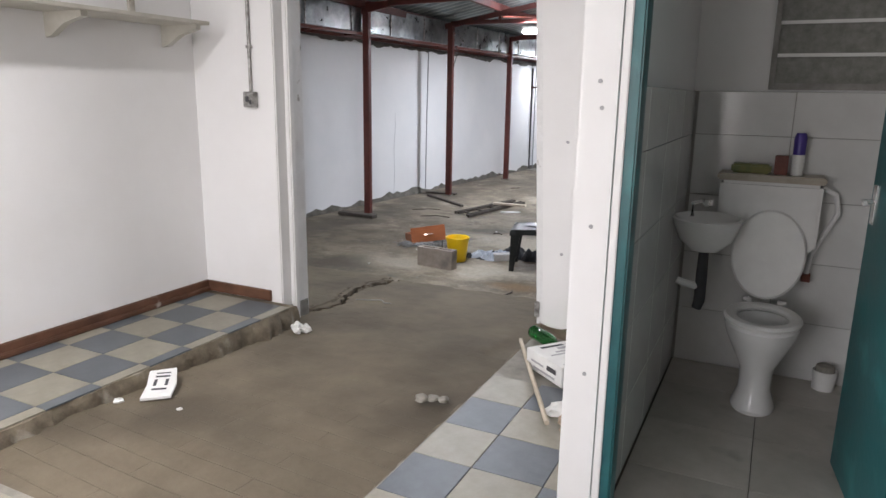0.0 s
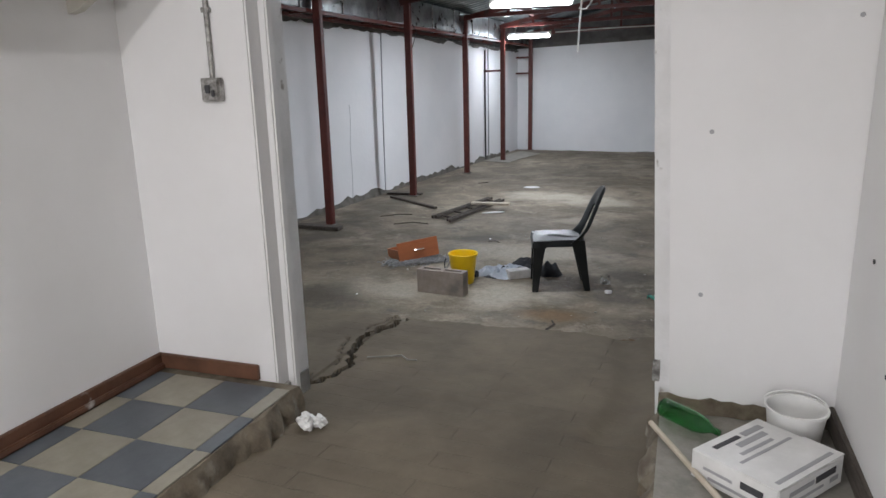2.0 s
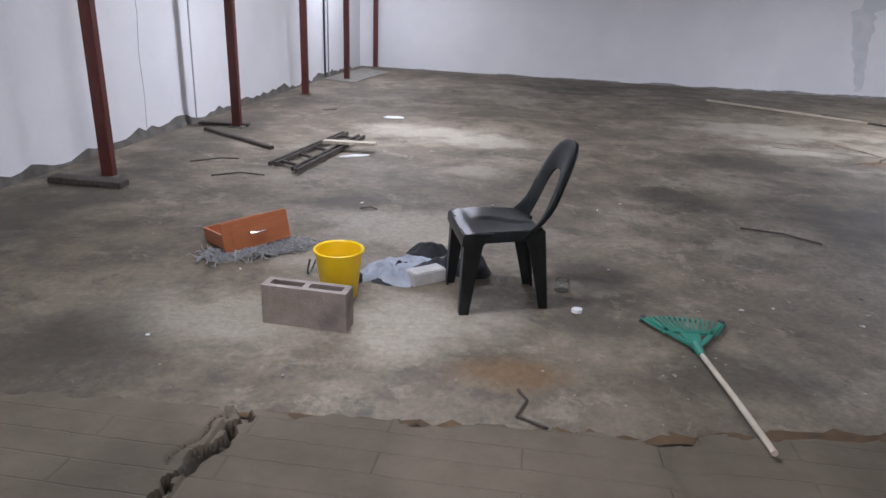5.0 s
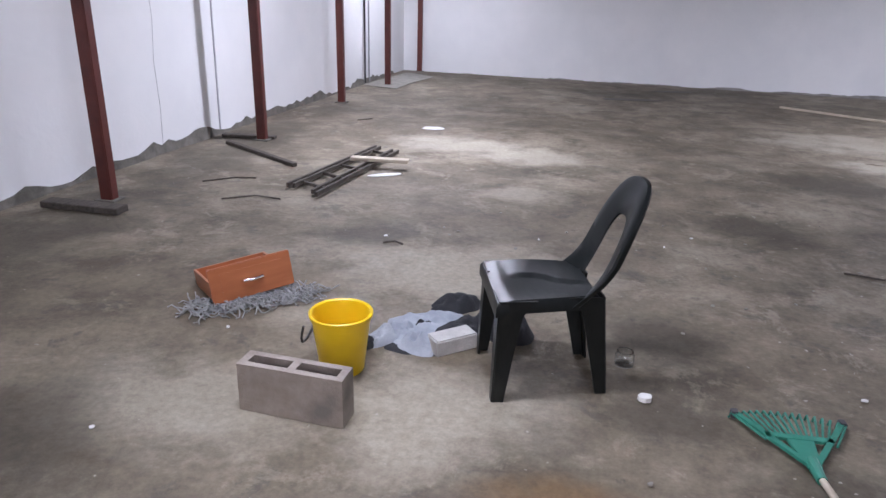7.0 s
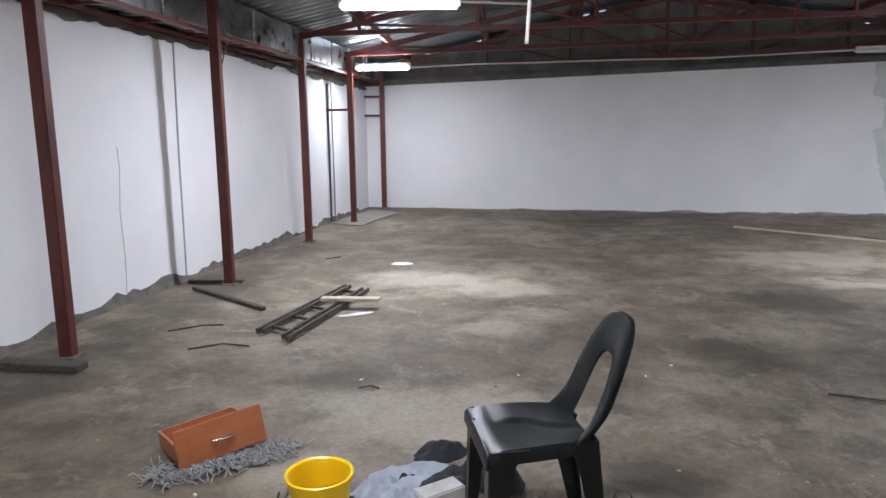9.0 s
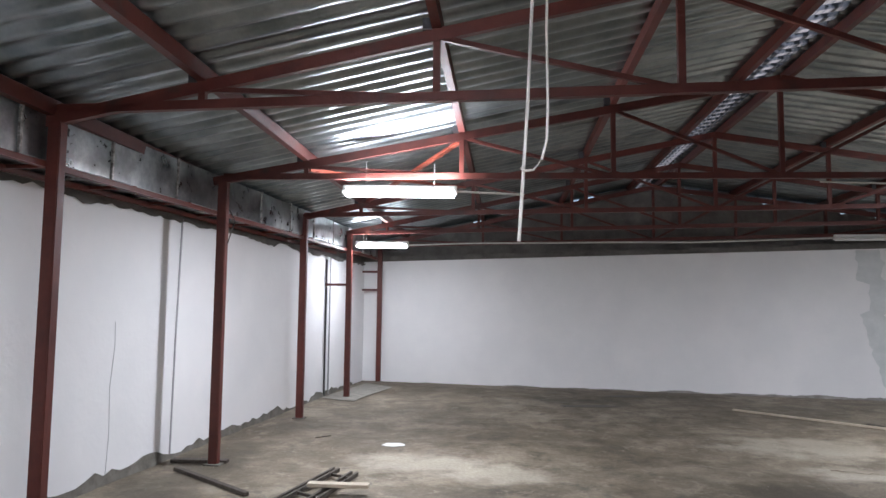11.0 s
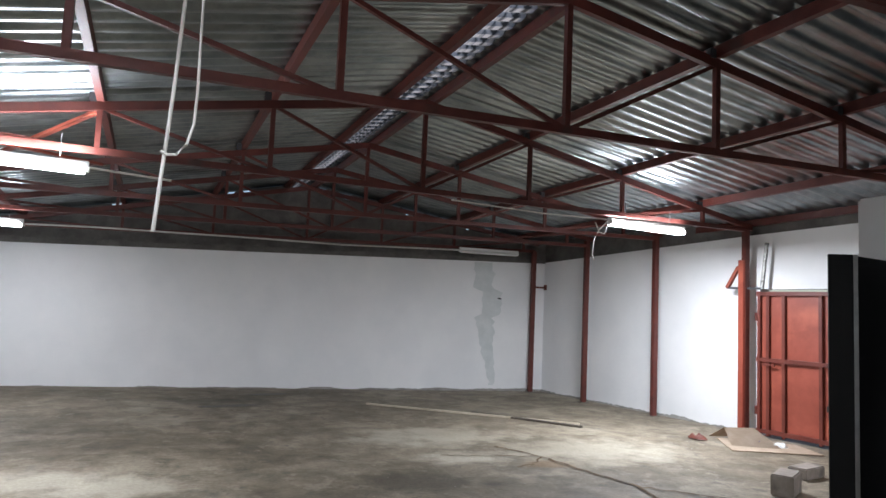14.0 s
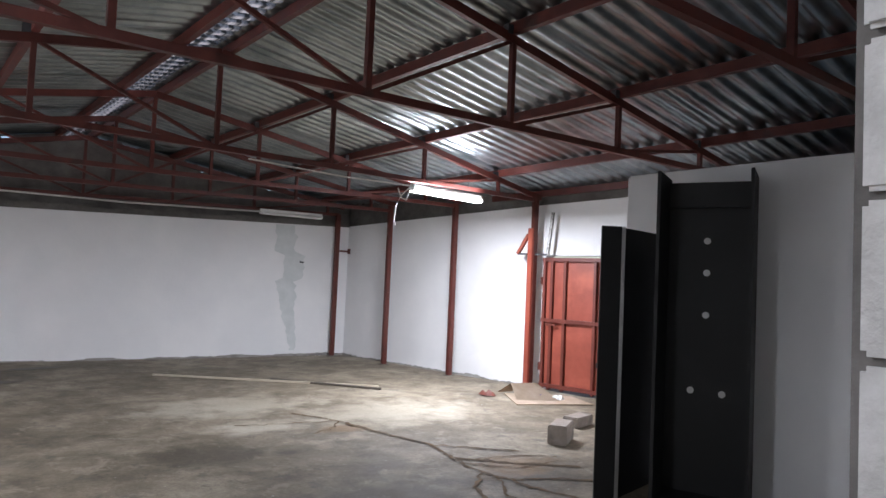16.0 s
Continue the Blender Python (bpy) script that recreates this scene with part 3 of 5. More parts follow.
# translucent strip for the glints on the ridge metal, their patches put into the colour
m_strip, nt_strip, _ = nodes_of("translucent_sheet")
tr = nt_strip.nodes.new("ShaderNodeBsdfTranslucent")
tr.inputs[0].default_value = (0.62, 0.64, 0.62, 1)
nz = nt_strip.nodes.new("ShaderNodeTexNoise")
nz.inputs["Scale"].default_value = 6.0
rz = nt_strip.nodes.new("ShaderNodeValToRGB")
rz.color_ramp.elements[0].position, rz.color_ramp.elements[1].position = 0.42, 0.6
rz.color_ramp.elements[0].color, rz.color_ramp.elements[1].color = (0.10, 0.09, 0.075, 1), (0.85, 0.76, 0.66, 1)
nt_strip.links.new(nz.outputs[0], rz.inputs[0])
nt_strip.links.new(rz.outputs[0], tr.inputs[0])
nt_strip.links.new(tr.outputs[0], nt_strip.nodes["Material Output"].inputs[0])
bm = bmesh.new()
q = []
yy = 1.6
while yy < 18.2:
    for dy, dz in ((0, 0), (0.085, 0), (0.105, 0.03), (0.165, 0.03)):
        q.append([bm.verts.new((x, yy + dy, chord_z(x, yy) + 0.17 + dz)) for x in (0.70, RIDGE_X + 0.05)])
    yy += 0.19
for a, b in zip(q, q[1:]):
    bm.faces.new((a[0], b[0], b[1], a[1]))
structure(part("ridge_light_strip", bm, m_strip), "patchy translucent strip added for the bright glints along the ridge", "roof light")

STEPS = [-3.70, -2.18, -0.68, 1.0, 2.44, 3.95, 5.50]


def truss(a, b, group_label):
    """Welded red steel truss from post to post: two chords, uprights and diagonals."""
    a, b = Vector((*a, 0)), Vector((*b, 0))

    def at(x):
        k = (x - a.x) / (b.x - a.x)
        return a.y + k * (b.y - a.y)
    t = thing("roof_truss", group_label, "truss", Matrix.Translation((a.x, a.y, tie_z(a.x, a.y))), "roof trusses")
    inv = t.matrix_world.inverted()

    def add(name, p, q, w, h):
        bm = bar(p, q, w, h)
        bm.transform(inv)
        part(name, bm, red_oxide, t)
    P = lambda x, z: (x, at(x), z)
    add("tie_beam", P(a.x, tie_z(a.x, a.y)), P(b.x, tie_z(b.x, b.y)), 0.05, 0.06)
    add("top_chord", P(a.x - 0.1, chord_z(a.x, a.y)), P(RIDGE_X, chord_z(RIDGE_X, at(RIDGE_X))), 0.05, 0.08)
    add("top_chord", P(RIDGE_X, chord_z(RIDGE_X, at(RIDGE_X))), P(b.x + 0.1, chord_z(b.x, b.y)), 0.05, 0.08)
    tops = [(x, tie_z(x, at(x)), chord_z(x, at(x))) for x in STEPS]
    for x, lo, hi in tops:
        if hi - lo > 0.08:
            add("upright", P(x, lo), P(x, hi), 0.045, 0.045)
    for (xa, la, ha), (xb, lb, hb) in zip(tops, tops[1:]):
        if xb <= RIDGE_X + 0.01:
            add("diagonal", P(xa, ha), P(xb, lb), 0.032, 0.032)
        else:
            add("diagonal", P(xa, la), P(xb, hb), 0.032, 0.032)
    return t


for a, b in zip(POSTS, EAST):
    truss(a, b, "dark red painted steel roof truss")
truss((-4.75, 5.1), (6.9, 5.0), "dark red painted steel roof truss")

for x in STEPS[:3] + [0.60, 1.12] + STEPS[4:] + [-4.72, 6.6]:
    p = part("purlin", bar((x, 2.0, chord_z(x, 2.0) + 0.10), (x, 17.0, chord_z(x, 17.0) + 0.10), 0.06, 0.10), red_oxide)
    tagged(p, "dark red steel purlin under the roof sheets", "purlin", "purlins")
cl = thing("purlin_cleats", "small black cleats at the truss joints", "cleat", Matrix.Translation((0, 0, 3)), "purlin cleats")
for k, (a, b) in enumerate(zip(POSTS[:4], EAST[:4])):
    for x in STEPS:
        if x == 1.0:
            continue
        y = a[1] + (x - a[0]) / (b[0] - a[0]) * (b[1] - a[1])
        part("cleat", bx(x - 0.09, y - 0.03, chord_z(x, y) + 0.04 - 3, x - 0.03, y + 0.03, chord_z(x, y) + 0.12 - 3), ink, cl)
wb = part("wind_brace", bar((-2.2, 9.8, 3.25), (-3.6, 12.1, 3.0), 0.05, 0.03), gate_red)
tagged(wb, "bright red steel roof brace", "brace", "roof braces")
wb = part("wind_brace", bar((-3.7, 9.7, 2.95), (-2.3, 12.2, 3.2), 0.05, 0.03), gate_red)
tagged(wb, "bright red steel roof brace", "brace", "roof braces")


# ---- posts ----
def post(x, y, top, group):
    z = fz(x, y)
    t = thing("steel_post", "dark red painted steel post standing on the floor", "post", Matrix.Translation((x, y, z)), group)
    part("shaft", bx(-0.045, -0.04, -0.01, 0.045, 0.04, top - z, bevel=0.006), red_oxide, t)
    part("foot", bx(-0.08, -0.07, -0.01, 0.08, 0.07, 0.012, bevel=0.004), foot_mortar, t)
    return t


for x, y in POSTS:
    post(x, y, chord_z(x, y), "west posts")
for x, y in EAST[1:4]:
    post(x - 0.02, y, chord_z(x, y) - 0.03, "east posts")
post(5.70, 15.52, 2.95, "east posts")
for (x, y), zs in ((POSTS[3], (1.93,)), (POSTS[4], (1.89, 2.25))):
    t = thing("wall_bracket", "dark steel bracket tying a post to the wall", "bracket", Matrix.Translation((x, y, zs[0])), "wall brackets")
    for z in zs:
        part("arm", bar((-0.04, 0.0, z - zs[0]), (-0.42, 0.0, z - zs[0]), 0.04, 0.04), red_oxide, t)
    part("upright", bar((-0.39, 0.02, -zs[0] + 0.1), (-0.39, 0.02, 2.35 - zs[0]), 0.03, 0.03), wire_dark, t)
t = thing("wall_bracket", "short dark steel bracket between post and wall", "bracket", Matrix.Translation((5.74, 15.5, 2.2)), "wall brackets")
part("arm", bar((0, 0, 0), (0.27, 0.02, 0), 0.035, 0.035), red_oxide, t)
part("end_plate", bx(0.24, -0.02, -0.05, 0.27, 0.05, 0.06), red_oxide, t)

# ---- duct on the west wall ----
duct = thing("ventilation_duct", "dented galvanised sheet metal air duct above the posts", "duct", Matrix.Translation((-4.9, 4, 2.6)))
duct_inv = duct.matrix_world.inverted()
ys = [3.4] + [4.3 + i * 0.92 for i in range(14)]
line_x = lambda y: -4.72 + (y - 7.3) * 0.052
for y0, y1 in zip(ys, ys[1:]):
    bm = bmesh.new()
    rings = []
    for y in (y0 + 0.008, y1 - 0.008):
        cx = line_x(y)
        rings.append([bm.verts.new((cx + dx, y, z)) for dx, z in ((-0.42, 2.56), (-0.03, 2.55), (-0.03 + random.uniform(-.008, .008), 2.72), (-0.03, 2.90), (-0.42, 2.90))])
    for i in range(5):
        bm.faces.new((rings[0][i], rings[0][(i + 1) % 5], rings[1][(i + 1) % 5], rings[1][i]))
    bm.faces.new(rings[0])
    bm.faces.new(rings[1][::-1])
    bmesh.ops.subdivide_edges(bm, edges=bm.edges[:], cuts=3, use_grid_fill=True)
    for v in bm.verts:
        v.co.x += 0.007 * noise.noise(v.co * 4)
        v.co.z += 0.005 * noise.noise(v.co * 3)
    bm.transform(duct_inv)
    part("duct_section", bm, duct_metal, duct)
    bm = bmesh.new()
    cx = line_x(y1)
    box(bm, cx - 0.43, y1 - 0.012, 2.545, cx - 0.015, y1 + 0.012, 2.91)
    bm.transform(duct_inv)
    part("seam_flange", bm, socket_grey, duct)
hang = thing("duct_support", "dark steel rails carrying the duct", "support rail", Matrix.Translation((-4.9, 4, 2.5)))
for off in (-0.02, -0.40):
    bm = bar((line_x(3.4) + off, 3.4, 2.525), (line_x(16.4) + off, 16.4, 2.50), 0.04, 0.04)
    bm.transform(hang.matrix_world.inverted())
    part("rail", bm, gate_dark, hang)
for i in range(15):
    y = 4.0 + i * 0.85
    bm = bar((line_x(y), y, 2.53), (line_x(y) - 0.5, y, 2.53), 0.03, 0.025)
    bm.transform(hang.matrix_world.inverted())
    part("cross_bar", bm, gate_dark, hang)


# ---- lights ----
def fluorescent(a, b, on=True):
    a, b = Vector(a), Vector(b)
    mid = (a + b) / 2
    d = (b - a)
    ang = math.atan2(d.y, d.x)
    L = d.length
    m = Matrix.Translation(mid) @ Matrix.Rotation(ang, 4, 'Z')
    t = thing("fluorescent_light", "lit white fluorescent batten, hung under a truss or added out of view" if on else "unlit white fluorescent batten near the end wall", "light", m, "fluorescent lights")
    part("batten", bx(-L / 2, -0.035, 0.03, L / 2, 0.035, 0.08, bevel=0.006), plastic_white, t)
    for off in (-0.034, 0.034):
        part("tube", tube([(-L / 2 + 0.03, off, -0.002), (L / 2 - 0.03, off, -0.002)], 0.028, 12), tube_glow if on else plastic_white, t, smooth=True)
    for s in (-1, 1):
        part("end_cap", bx(s * (L / 2 - 0.015) - 0.02, -0.045, -0.012, s * (L / 2 - 0.015) + 0.02, 0.045, 0.035, bevel=0.004), plastic_white, t)
    part("hanger", tube([(-L * 0.3, 0, 0.08), (-L * 0.3, 0, 0.30)], 0.004, 6), wire_dark, t)
    part("hanger", tube([(L * 0.3, 0, 0.08), (L * 0.3, 0, 0.30)], 0.004, 6), wire_dark, t)
    return t


# ends, share of the power, part of it thrown up at the roof
# the last lamp is out of view, added to brighten the near floor and roof
LAMPS = [((-3.33, 9.62, 2.70), (-2.22, 9.72, 2.71), 0.72, 0.9), ((-4.22, 14.22, 2.57), (-3.34, 14.21, 2.58), 0.34, 0.5), ((3.70, 10.36, 2.83), (5.06, 10.50, 2.88), 1.9, 0.08), ((-3.0, 5.1, 2.86), (-1.8, 5.1, 2.88), 0.42, 1.4)]
for a, b, share, up in LAMPS:
    fluorescent(a, b)
    c = (Vector(a) + Vector(b)) / 2
    area("tube_light", Matrix.Translation(c + Vector((0, 0, -0.035))), (Vector(b) - Vector(a)).length, 0.07, TUBE_POWER * share, (0.88, 0.945, 1.0))
    area("tube_light_up", Matrix.Translation(c + Vector((0, 0, 0.10))) @ Matrix.Rotation(math.pi, 4, 'X'), (Vector(b) - Vector(a)).length, 0.10, TUBE_POWER * up * share, (0.88, 0.945, 1.0))
fluorescent((4.02, 15.62, 2.83), (5.30, 15.50, 2.85), on=False)


def cable(name, pts, r, mat, label, category="cable"):
    m = Matrix.Translation(pts[0])
    ob = part(name, tube([Vector(p) - Vector(pts[0]) for p in pts], r, 7), mat, smooth=True)
    ob.matrix_world = m
    return tagged(ob, label, category)


cable("conduit", [(-3.63, 16.30, 2.77), (-2.5, 16.2, 2.80), (-1.4, 16.1, 2.80), (0.2, 16.0, 2.81), (1.64, 15.85, 2.80), (4.02, 15.60, 2.86)], 0.016, wire_white, "thin white electrical conduit along the end wall", "conduit")
cable("conduit", [(-2.22, 9.76, 2.74), (-1.56, 9.85, 2.72)], 0.011, wire_white, "short white conduit beside a light", "conduit")
cable("hanging_cable", [(-1.60, 6.5, 3.58), (-1.61, 6.5, 3.3), (-1.64, 6.5, 2.6), (-1.68, 6.5, 1.95)], 0.009, wire_white, "white conduit hanging from the roof")
cable("hanging_cable", [(-1.54, 6.48, 3.58), (-1.545, 6.48, 3.0), (-1.54, 6.48, 2.6), (-1.545, 6.48, 2.45), (-1.57, 6.48, 2.35), (-1.61, 6.48, 2.30), (-1.65, 6.48, 2.295), (-1.675, 6.48, 2.31)], 0.007, wire_white, "loose white cable loop hanging from the roof")
cable("light_cable", [(1.35, 10.1, 2.88), (2.6, 10.2, 2.86), (3.7, 10.34, 2.90)], 0.009, wire_white, "thin grey cable feeding a light")
cable("light_cable", [(3.62, 10.3, 2.86), (3.5, 10.3, 2.75), (3.42, 10.3, 2.6), (3.4, 10.3, 2.42), (3.43, 10.3, 2.36)], 0.008, wire_white, "loose wires dangling beside a light")
cable("light_cable", [(3.66, 10.33, 2.84), (3.58, 10.3, 2.70), (3.50, 10.3, 2.72), (3.44, 10.3, 2.84)], 0.008, wire_white, "loose wires dangling beside a light")
cable("wall_conduit", [(-5.03, 9.70, 0.12), (-5.028, 9.72, 1.3), (-5.022, 9.76, 2.52)], 0.011, ink_soft, "grey conduit running up the wall", "conduit")
cable("wall_conduit", [(-4.70, 14.45, 0.1), (-4.70, 14.45, 2.4)], 0.012, ink_soft, "grey conduit running up the wall", "conduit")
cable("wall_crack", [(-5.095, 8.72, 0.12), (-5.09, 8.74, 0.5), (-5.09, 8.72, 0.9), (-5.09, 8.77, 1.25), (-5.085, 8.75, 1.45)], 0.002, ink_soft, "thin crack in the white wall plaster", "crack")
cable("post_cable", [(-4.43, 9.5, 2.2), (-4.40, 9.5, 2.3), (-4.36, 9.5, 2.42), (-4.42, 9.5, 2.52)], 0.006, wire_dark, "short loose cable on a post")


def damp_patch():
    d = (Vector(N_B) - Vector(N_A)).normalized()
    bm = bmesh.new()
    prev = None
    rng = random.Random(4)
    for i in range(34):
        z = 2.66 - i * 0.076
        w = 0.42 if z > 1.6 else 0.42 - (1.6 - z) * 0.2
        l = 4.45 + 0.03 * rng.uniform(-1, 1) + (0.18 if 1.55 < z < 2.1 else 0) + max(0, 1.6 - z) * 0.28
        r = l + w + 0.035 * rng.uniform(-1, 1)
        cur = []
        for x in (l, r):
            k = (x - N_A[0]) / (N_B[0] - N_A[0])
            cur.append(bm.verts.new((x, N_A[1] + k * (N_B[1] - N_A[1]) - 0.004, z)))
        if prev:
            bm.faces.new((prev[0], prev[1], cur[1], cur[0]))
        prev = cur
    ob = part("damp_patch", bm, damp)
    return tagged(ob, "pale grey damp patch on the end wall", "stain", kind="structure")


damp_patch()
t = part("wall_hook", tube([(4.98, 15.72, 1.93), (4.98, 15.66, 1.93), (5.03, 15.66, 1.92)], 0.014, 7), ink)
tagged(t, "small dark metal hook in the end wall", "hook")


# ---- red gate ----
def gate():
    d = (Vector((7.02, 8.0)) - Vector(E_B)).normalized()
    ang = math.atan2(d.y, d.x)
    m = Matrix.Translation((E_B[0] - 0.06, E_B[1], 0.05)) @ Matrix.Rotation(ang, 4, 'Z')
    g = thing("metal_gate", "closed red painted sheet steel gate", "gate", m)
    W, H = 2.6, 2.06
    part("sheet", bx(0.02, 0.02, 0.03, W, 0.03, H), gate_red, g)
    for x in (0.04, 0.18, 0.42, 0.95, 1.2, 1.3, 1.75, 2.2, 2.56):
        part("stile", bx(x - 0.025, -0.03, 0.0, x + 0.025, 0.02, H + 0.01, bevel=0.004), gate_dark, g)
    for z in (0.06, 1.08, H - 0.02):
        part("rail", bx(0.0, -0.035, z - 0.03, W, 0.019, z + 0.03, bevel=0.004), gate_dark, g)
    for z in (0.35, 1.7):
        part("hinge", tube([(0.0, -0.03, z - 0.06), (0.0, -0.03, z + 0.06)], 0.018, 8), gate_dark, g)
    part("bolt", bx(0.10, -0.06, 1.0, 0.3, -0.035, 1.03), gate_dark, g)
    return g


gate()
t = thing("gate_post", "bright red gate post with a diagonal brace", "post", Matrix.Translation((6.42, 10.72, 0.03)))
part("shaft", bx(-0.05, -0.05, 0, 0.05, 0.05, 2.55, bevel=0.006), gate_red, t)
part("brace", bar((-0.02, 0.06, 2.45), (-0.04, 0.26, 2.14), 0.05, 0.05), gate_red, t)
part("brace_foot", bar((-0.04, 0.26, 2.14), (0.08, -0.25, 2.13), 0.03, 0.03), ink, t)
part("stay", bar((0.10, -0.25, 2.13), (0.12, -0.32, 2.8), 0.05, 0.04), socket_grey, t)


# ---- dark cabinet and board by the store wall ----
def cabinet():
    m = Matrix.Translation((3.05, 5.90, fz(3, 5.9)))
    c = thing("tall_cabinet", "tall open black cabinet carcass against the white wall", "cabinet", m)
    ang = Matrix.Rotation(radians(22), 4, 'Z')

    def put(name, a, mat=black_board, **k):
        bm = bx(*a, **k)
        bm.transform(ang)
        return part(name, bm, mat, c)
    # local x runs to the wall, y along its width
    put("side_panel", (-0.02, 0.31, 0, 0.46, 0.335, 2.54), bevel=0.003)
    put("side_panel", (-0.02, -0.335, 0, 0.44, -0.31, 2.54), bevel=0.003)
    back = put("back_panel", (0.40, -0.31, 0, 0.415, 0.31, 2.50))
    put("top_rail", (0.36, -0.31, 2.30, 0.40, 0.31, 2.50))
    put("base_shelf", (0.0, -0.31, 0.06, 0.40, 0.31, 0.085))
    for y, z in ((0.02, 2.04), (0.02, 1.79), (0.02, 1.46), (0.12, 0.87), (-0.11, 0.86)):
        bm = tube([(0.385, y, z), (0.398, y, z)], 0.026, 14)
        bm.transform(ang)
        part("cap", bm, plastic_white, back, "small white round cap")
    return c


cabinet()
m = Matrix.Translation((2.80, 6.62, fz(2.8, 6.6))) @ Matrix.Rotation(radians(-34), 4, 'Z')
t = thing("black_panel_unit", "narrow black panel unit with a bright metal edge strip", "panel unit", m)
part("front_panel", bx(0, 0, 0, 0.165, 0.02, 2.13, bevel=0.003), black_board, t)
part("edge_strip", bx(0.166, -0.004, 0, 0.195, 0.03, 2.13, bevel=0.003), alu, t)
bm = bx(0, 0, 0, 0.70, 0.02, 2.12)
bm.transform(Matrix.Translation((0.19, 0.01, 0)) @ Matrix.Rotation(radians(43), 4, 'Z'))
part("side_panel", bm, black_board, t)
part("shelf_batten", bx(0.0, 0.021, 1.0, 0.16, 0.05, 1.04), black_board, t)


# ---- chair ----
def plastic_chair():
    m = Matrix.Translation((-1.662, 5.577, fz(-1.6, 5.6))) @ Matrix.Rotation(radians(-76), 4, 'Z') @ Matrix.Diagonal((0.95, 0.93, 1, 1))
    c = thing("plastic_chair", "black moulded plastic chair with an open back and split seat", "chair", m)
    # seat: dished, with a rolled front, split along a ragged line
    bm = bmesh.new()
    N = 29
    rows = []
    for j in range(N):
        v = j / (N - 1)
        y = -0.225 + 0.405 * v
        w = 0.210 - 0.045 * v
        row = []
        for i in range(N):
            u = -1 + 2 * i / (N - 1)
            z = 0.418 - 0.016 * (1 - u * u) * math.sin(math.pi * v) - 0.010 * max(0, 0.12 - v) / 0.12
            split = -0.55 + 0.75 * v + 0.12 * math.sin(v * 9) + 0.05 * noise.noise(Vector((v * 14, 2, 1)))
            if v > 0.2 and u < split:
                z += 0.011 * (1 - abs(2 * (v - 0.2) / 0.8 - 1) ** 3)
            row.append(bm.verts.new((u * w, y, z)))
        rows.append(row)
    for a, b in zip(rows, rows[1:]):
        for i in range(N - 1):
            bm.faces.new((a[i], a[i + 1], b[i + 1], b[i]))
    rim = [e for e in bm.edges if e.is_boundary]
    for drop, grow in ((0.012, 1.035), (0.040, 1.01)):
        ext = bmesh.ops.extrude_edge_only(bm, edges=rim)["geom"]
        for v in ext:
            if isinstance(v, bmesh.types.BMVert):
                v.co.z -= drop
                v.co.x *= grow
                v.co.y *= grow
        rim = [e for e in ext if isinstance(e, bmesh.types.BMEdge)]
    part("seat", bm, plastic_black, c, smooth=True)
    # back: arch with a long opening down to the seat, sides swept forward into the seat, rolled rim
    K = 44
    outer, inner = [], []
    for i in range(K + 1):
        a = math.pi * i / K
        ca, sa = math.cos(a), math.sin(a)
        sg = 1 if ca >= 0 else -1
        outer.append((0.182 * abs(ca) ** 0.62 * sg, 0.425 * sa ** 0.66))
        inner.append((0.084 * abs(ca) ** 0.6 * sg, 0.015 + 0.28 * sa ** 0.62))

    def bend(x, z, off):
        lean = 0.190 + 0.40 * z - 0.06 * z * z
        wrap = 1.1 + 2.6 * max(0, 1 - z / 0.17) ** 2
        return Vector((x, lean - wrap * x * x + off, 0.375 + z * 1.005))

    def ring(f, off, spread=1.0):
        """A ring between the rim (f = 0) and the opening (f = 1)."""
        return [bm.verts.new(bend((x + (p - x) * f) * spread, (z + (q - z) * f) * spread, off)) for (x, z), (p, q) in zip(outer, inner)]
    bm = bmesh.new()
    rings = [ring(0.03, 0.034, 1.012), ring(0, 0.026, 1.03), ring(0.0, 0.010, 1.028), ring(0.04, 0.0), ring(0.35, -0.006), ring(0.7, -0.006), ring(0.96, 0.0), ring(1, 0.008), ring(0.95, 0.013), ring(0.5, 0.008), ring(0.08, 0.012)]
    for r0, r1 in zip(rings, rings[1:] + rings[:1]):
        for i in range(K):
            bm.faces.new((r0[i], r0[i + 1], r1[i + 1], r1[i]))
    part("backrest", bm, plastic_black, c, smooth=True)
    # legs: tapered angle sections that flare into the seat
    for sx in (-1, 1):
        for y0, y1, x1 in ((-0.222, -0.232, 0.212), (0.205, 0.262, 0.165)):
            bm = bmesh.new()
            sy = -1 if y0 < 0 else 1
            x0 = 0.212 if y0 < 0 else 0.182
            levels = []
            for z, w in ((0.415, 0.150), (0.385, 0.118), (0.355, 0.098), (0.30, 0.088), (0.15, 0.068), (0.0, 0.050)):
                k = 1 - z / 0.415
                cx, cy = x0 + (x1 - x0) * k, y0 + (y1 - y0) * k
                t = 0.011
                levels.append([bm.verts.new((sx * (cx - dx), cy - sy * dy, z)) for dx, dy in ((0.006, 0), (w * 0.8, 0), (w * 0.8, t), (t, t), (t, w), (0, w), (0, 0.006))])
            for lo, hi in zip(levels, levels[1:]):
                for i in range(7):
                    bm.faces.new((lo[i], lo[(i + 1) % 7], hi[(i + 1) % 7], hi[i]))
            bm.faces.new(levels[0])
            bm.faces.new(levels[-1])
            part("leg", bm, plastic_black, c, smooth=True)
    return c


plastic_chair()

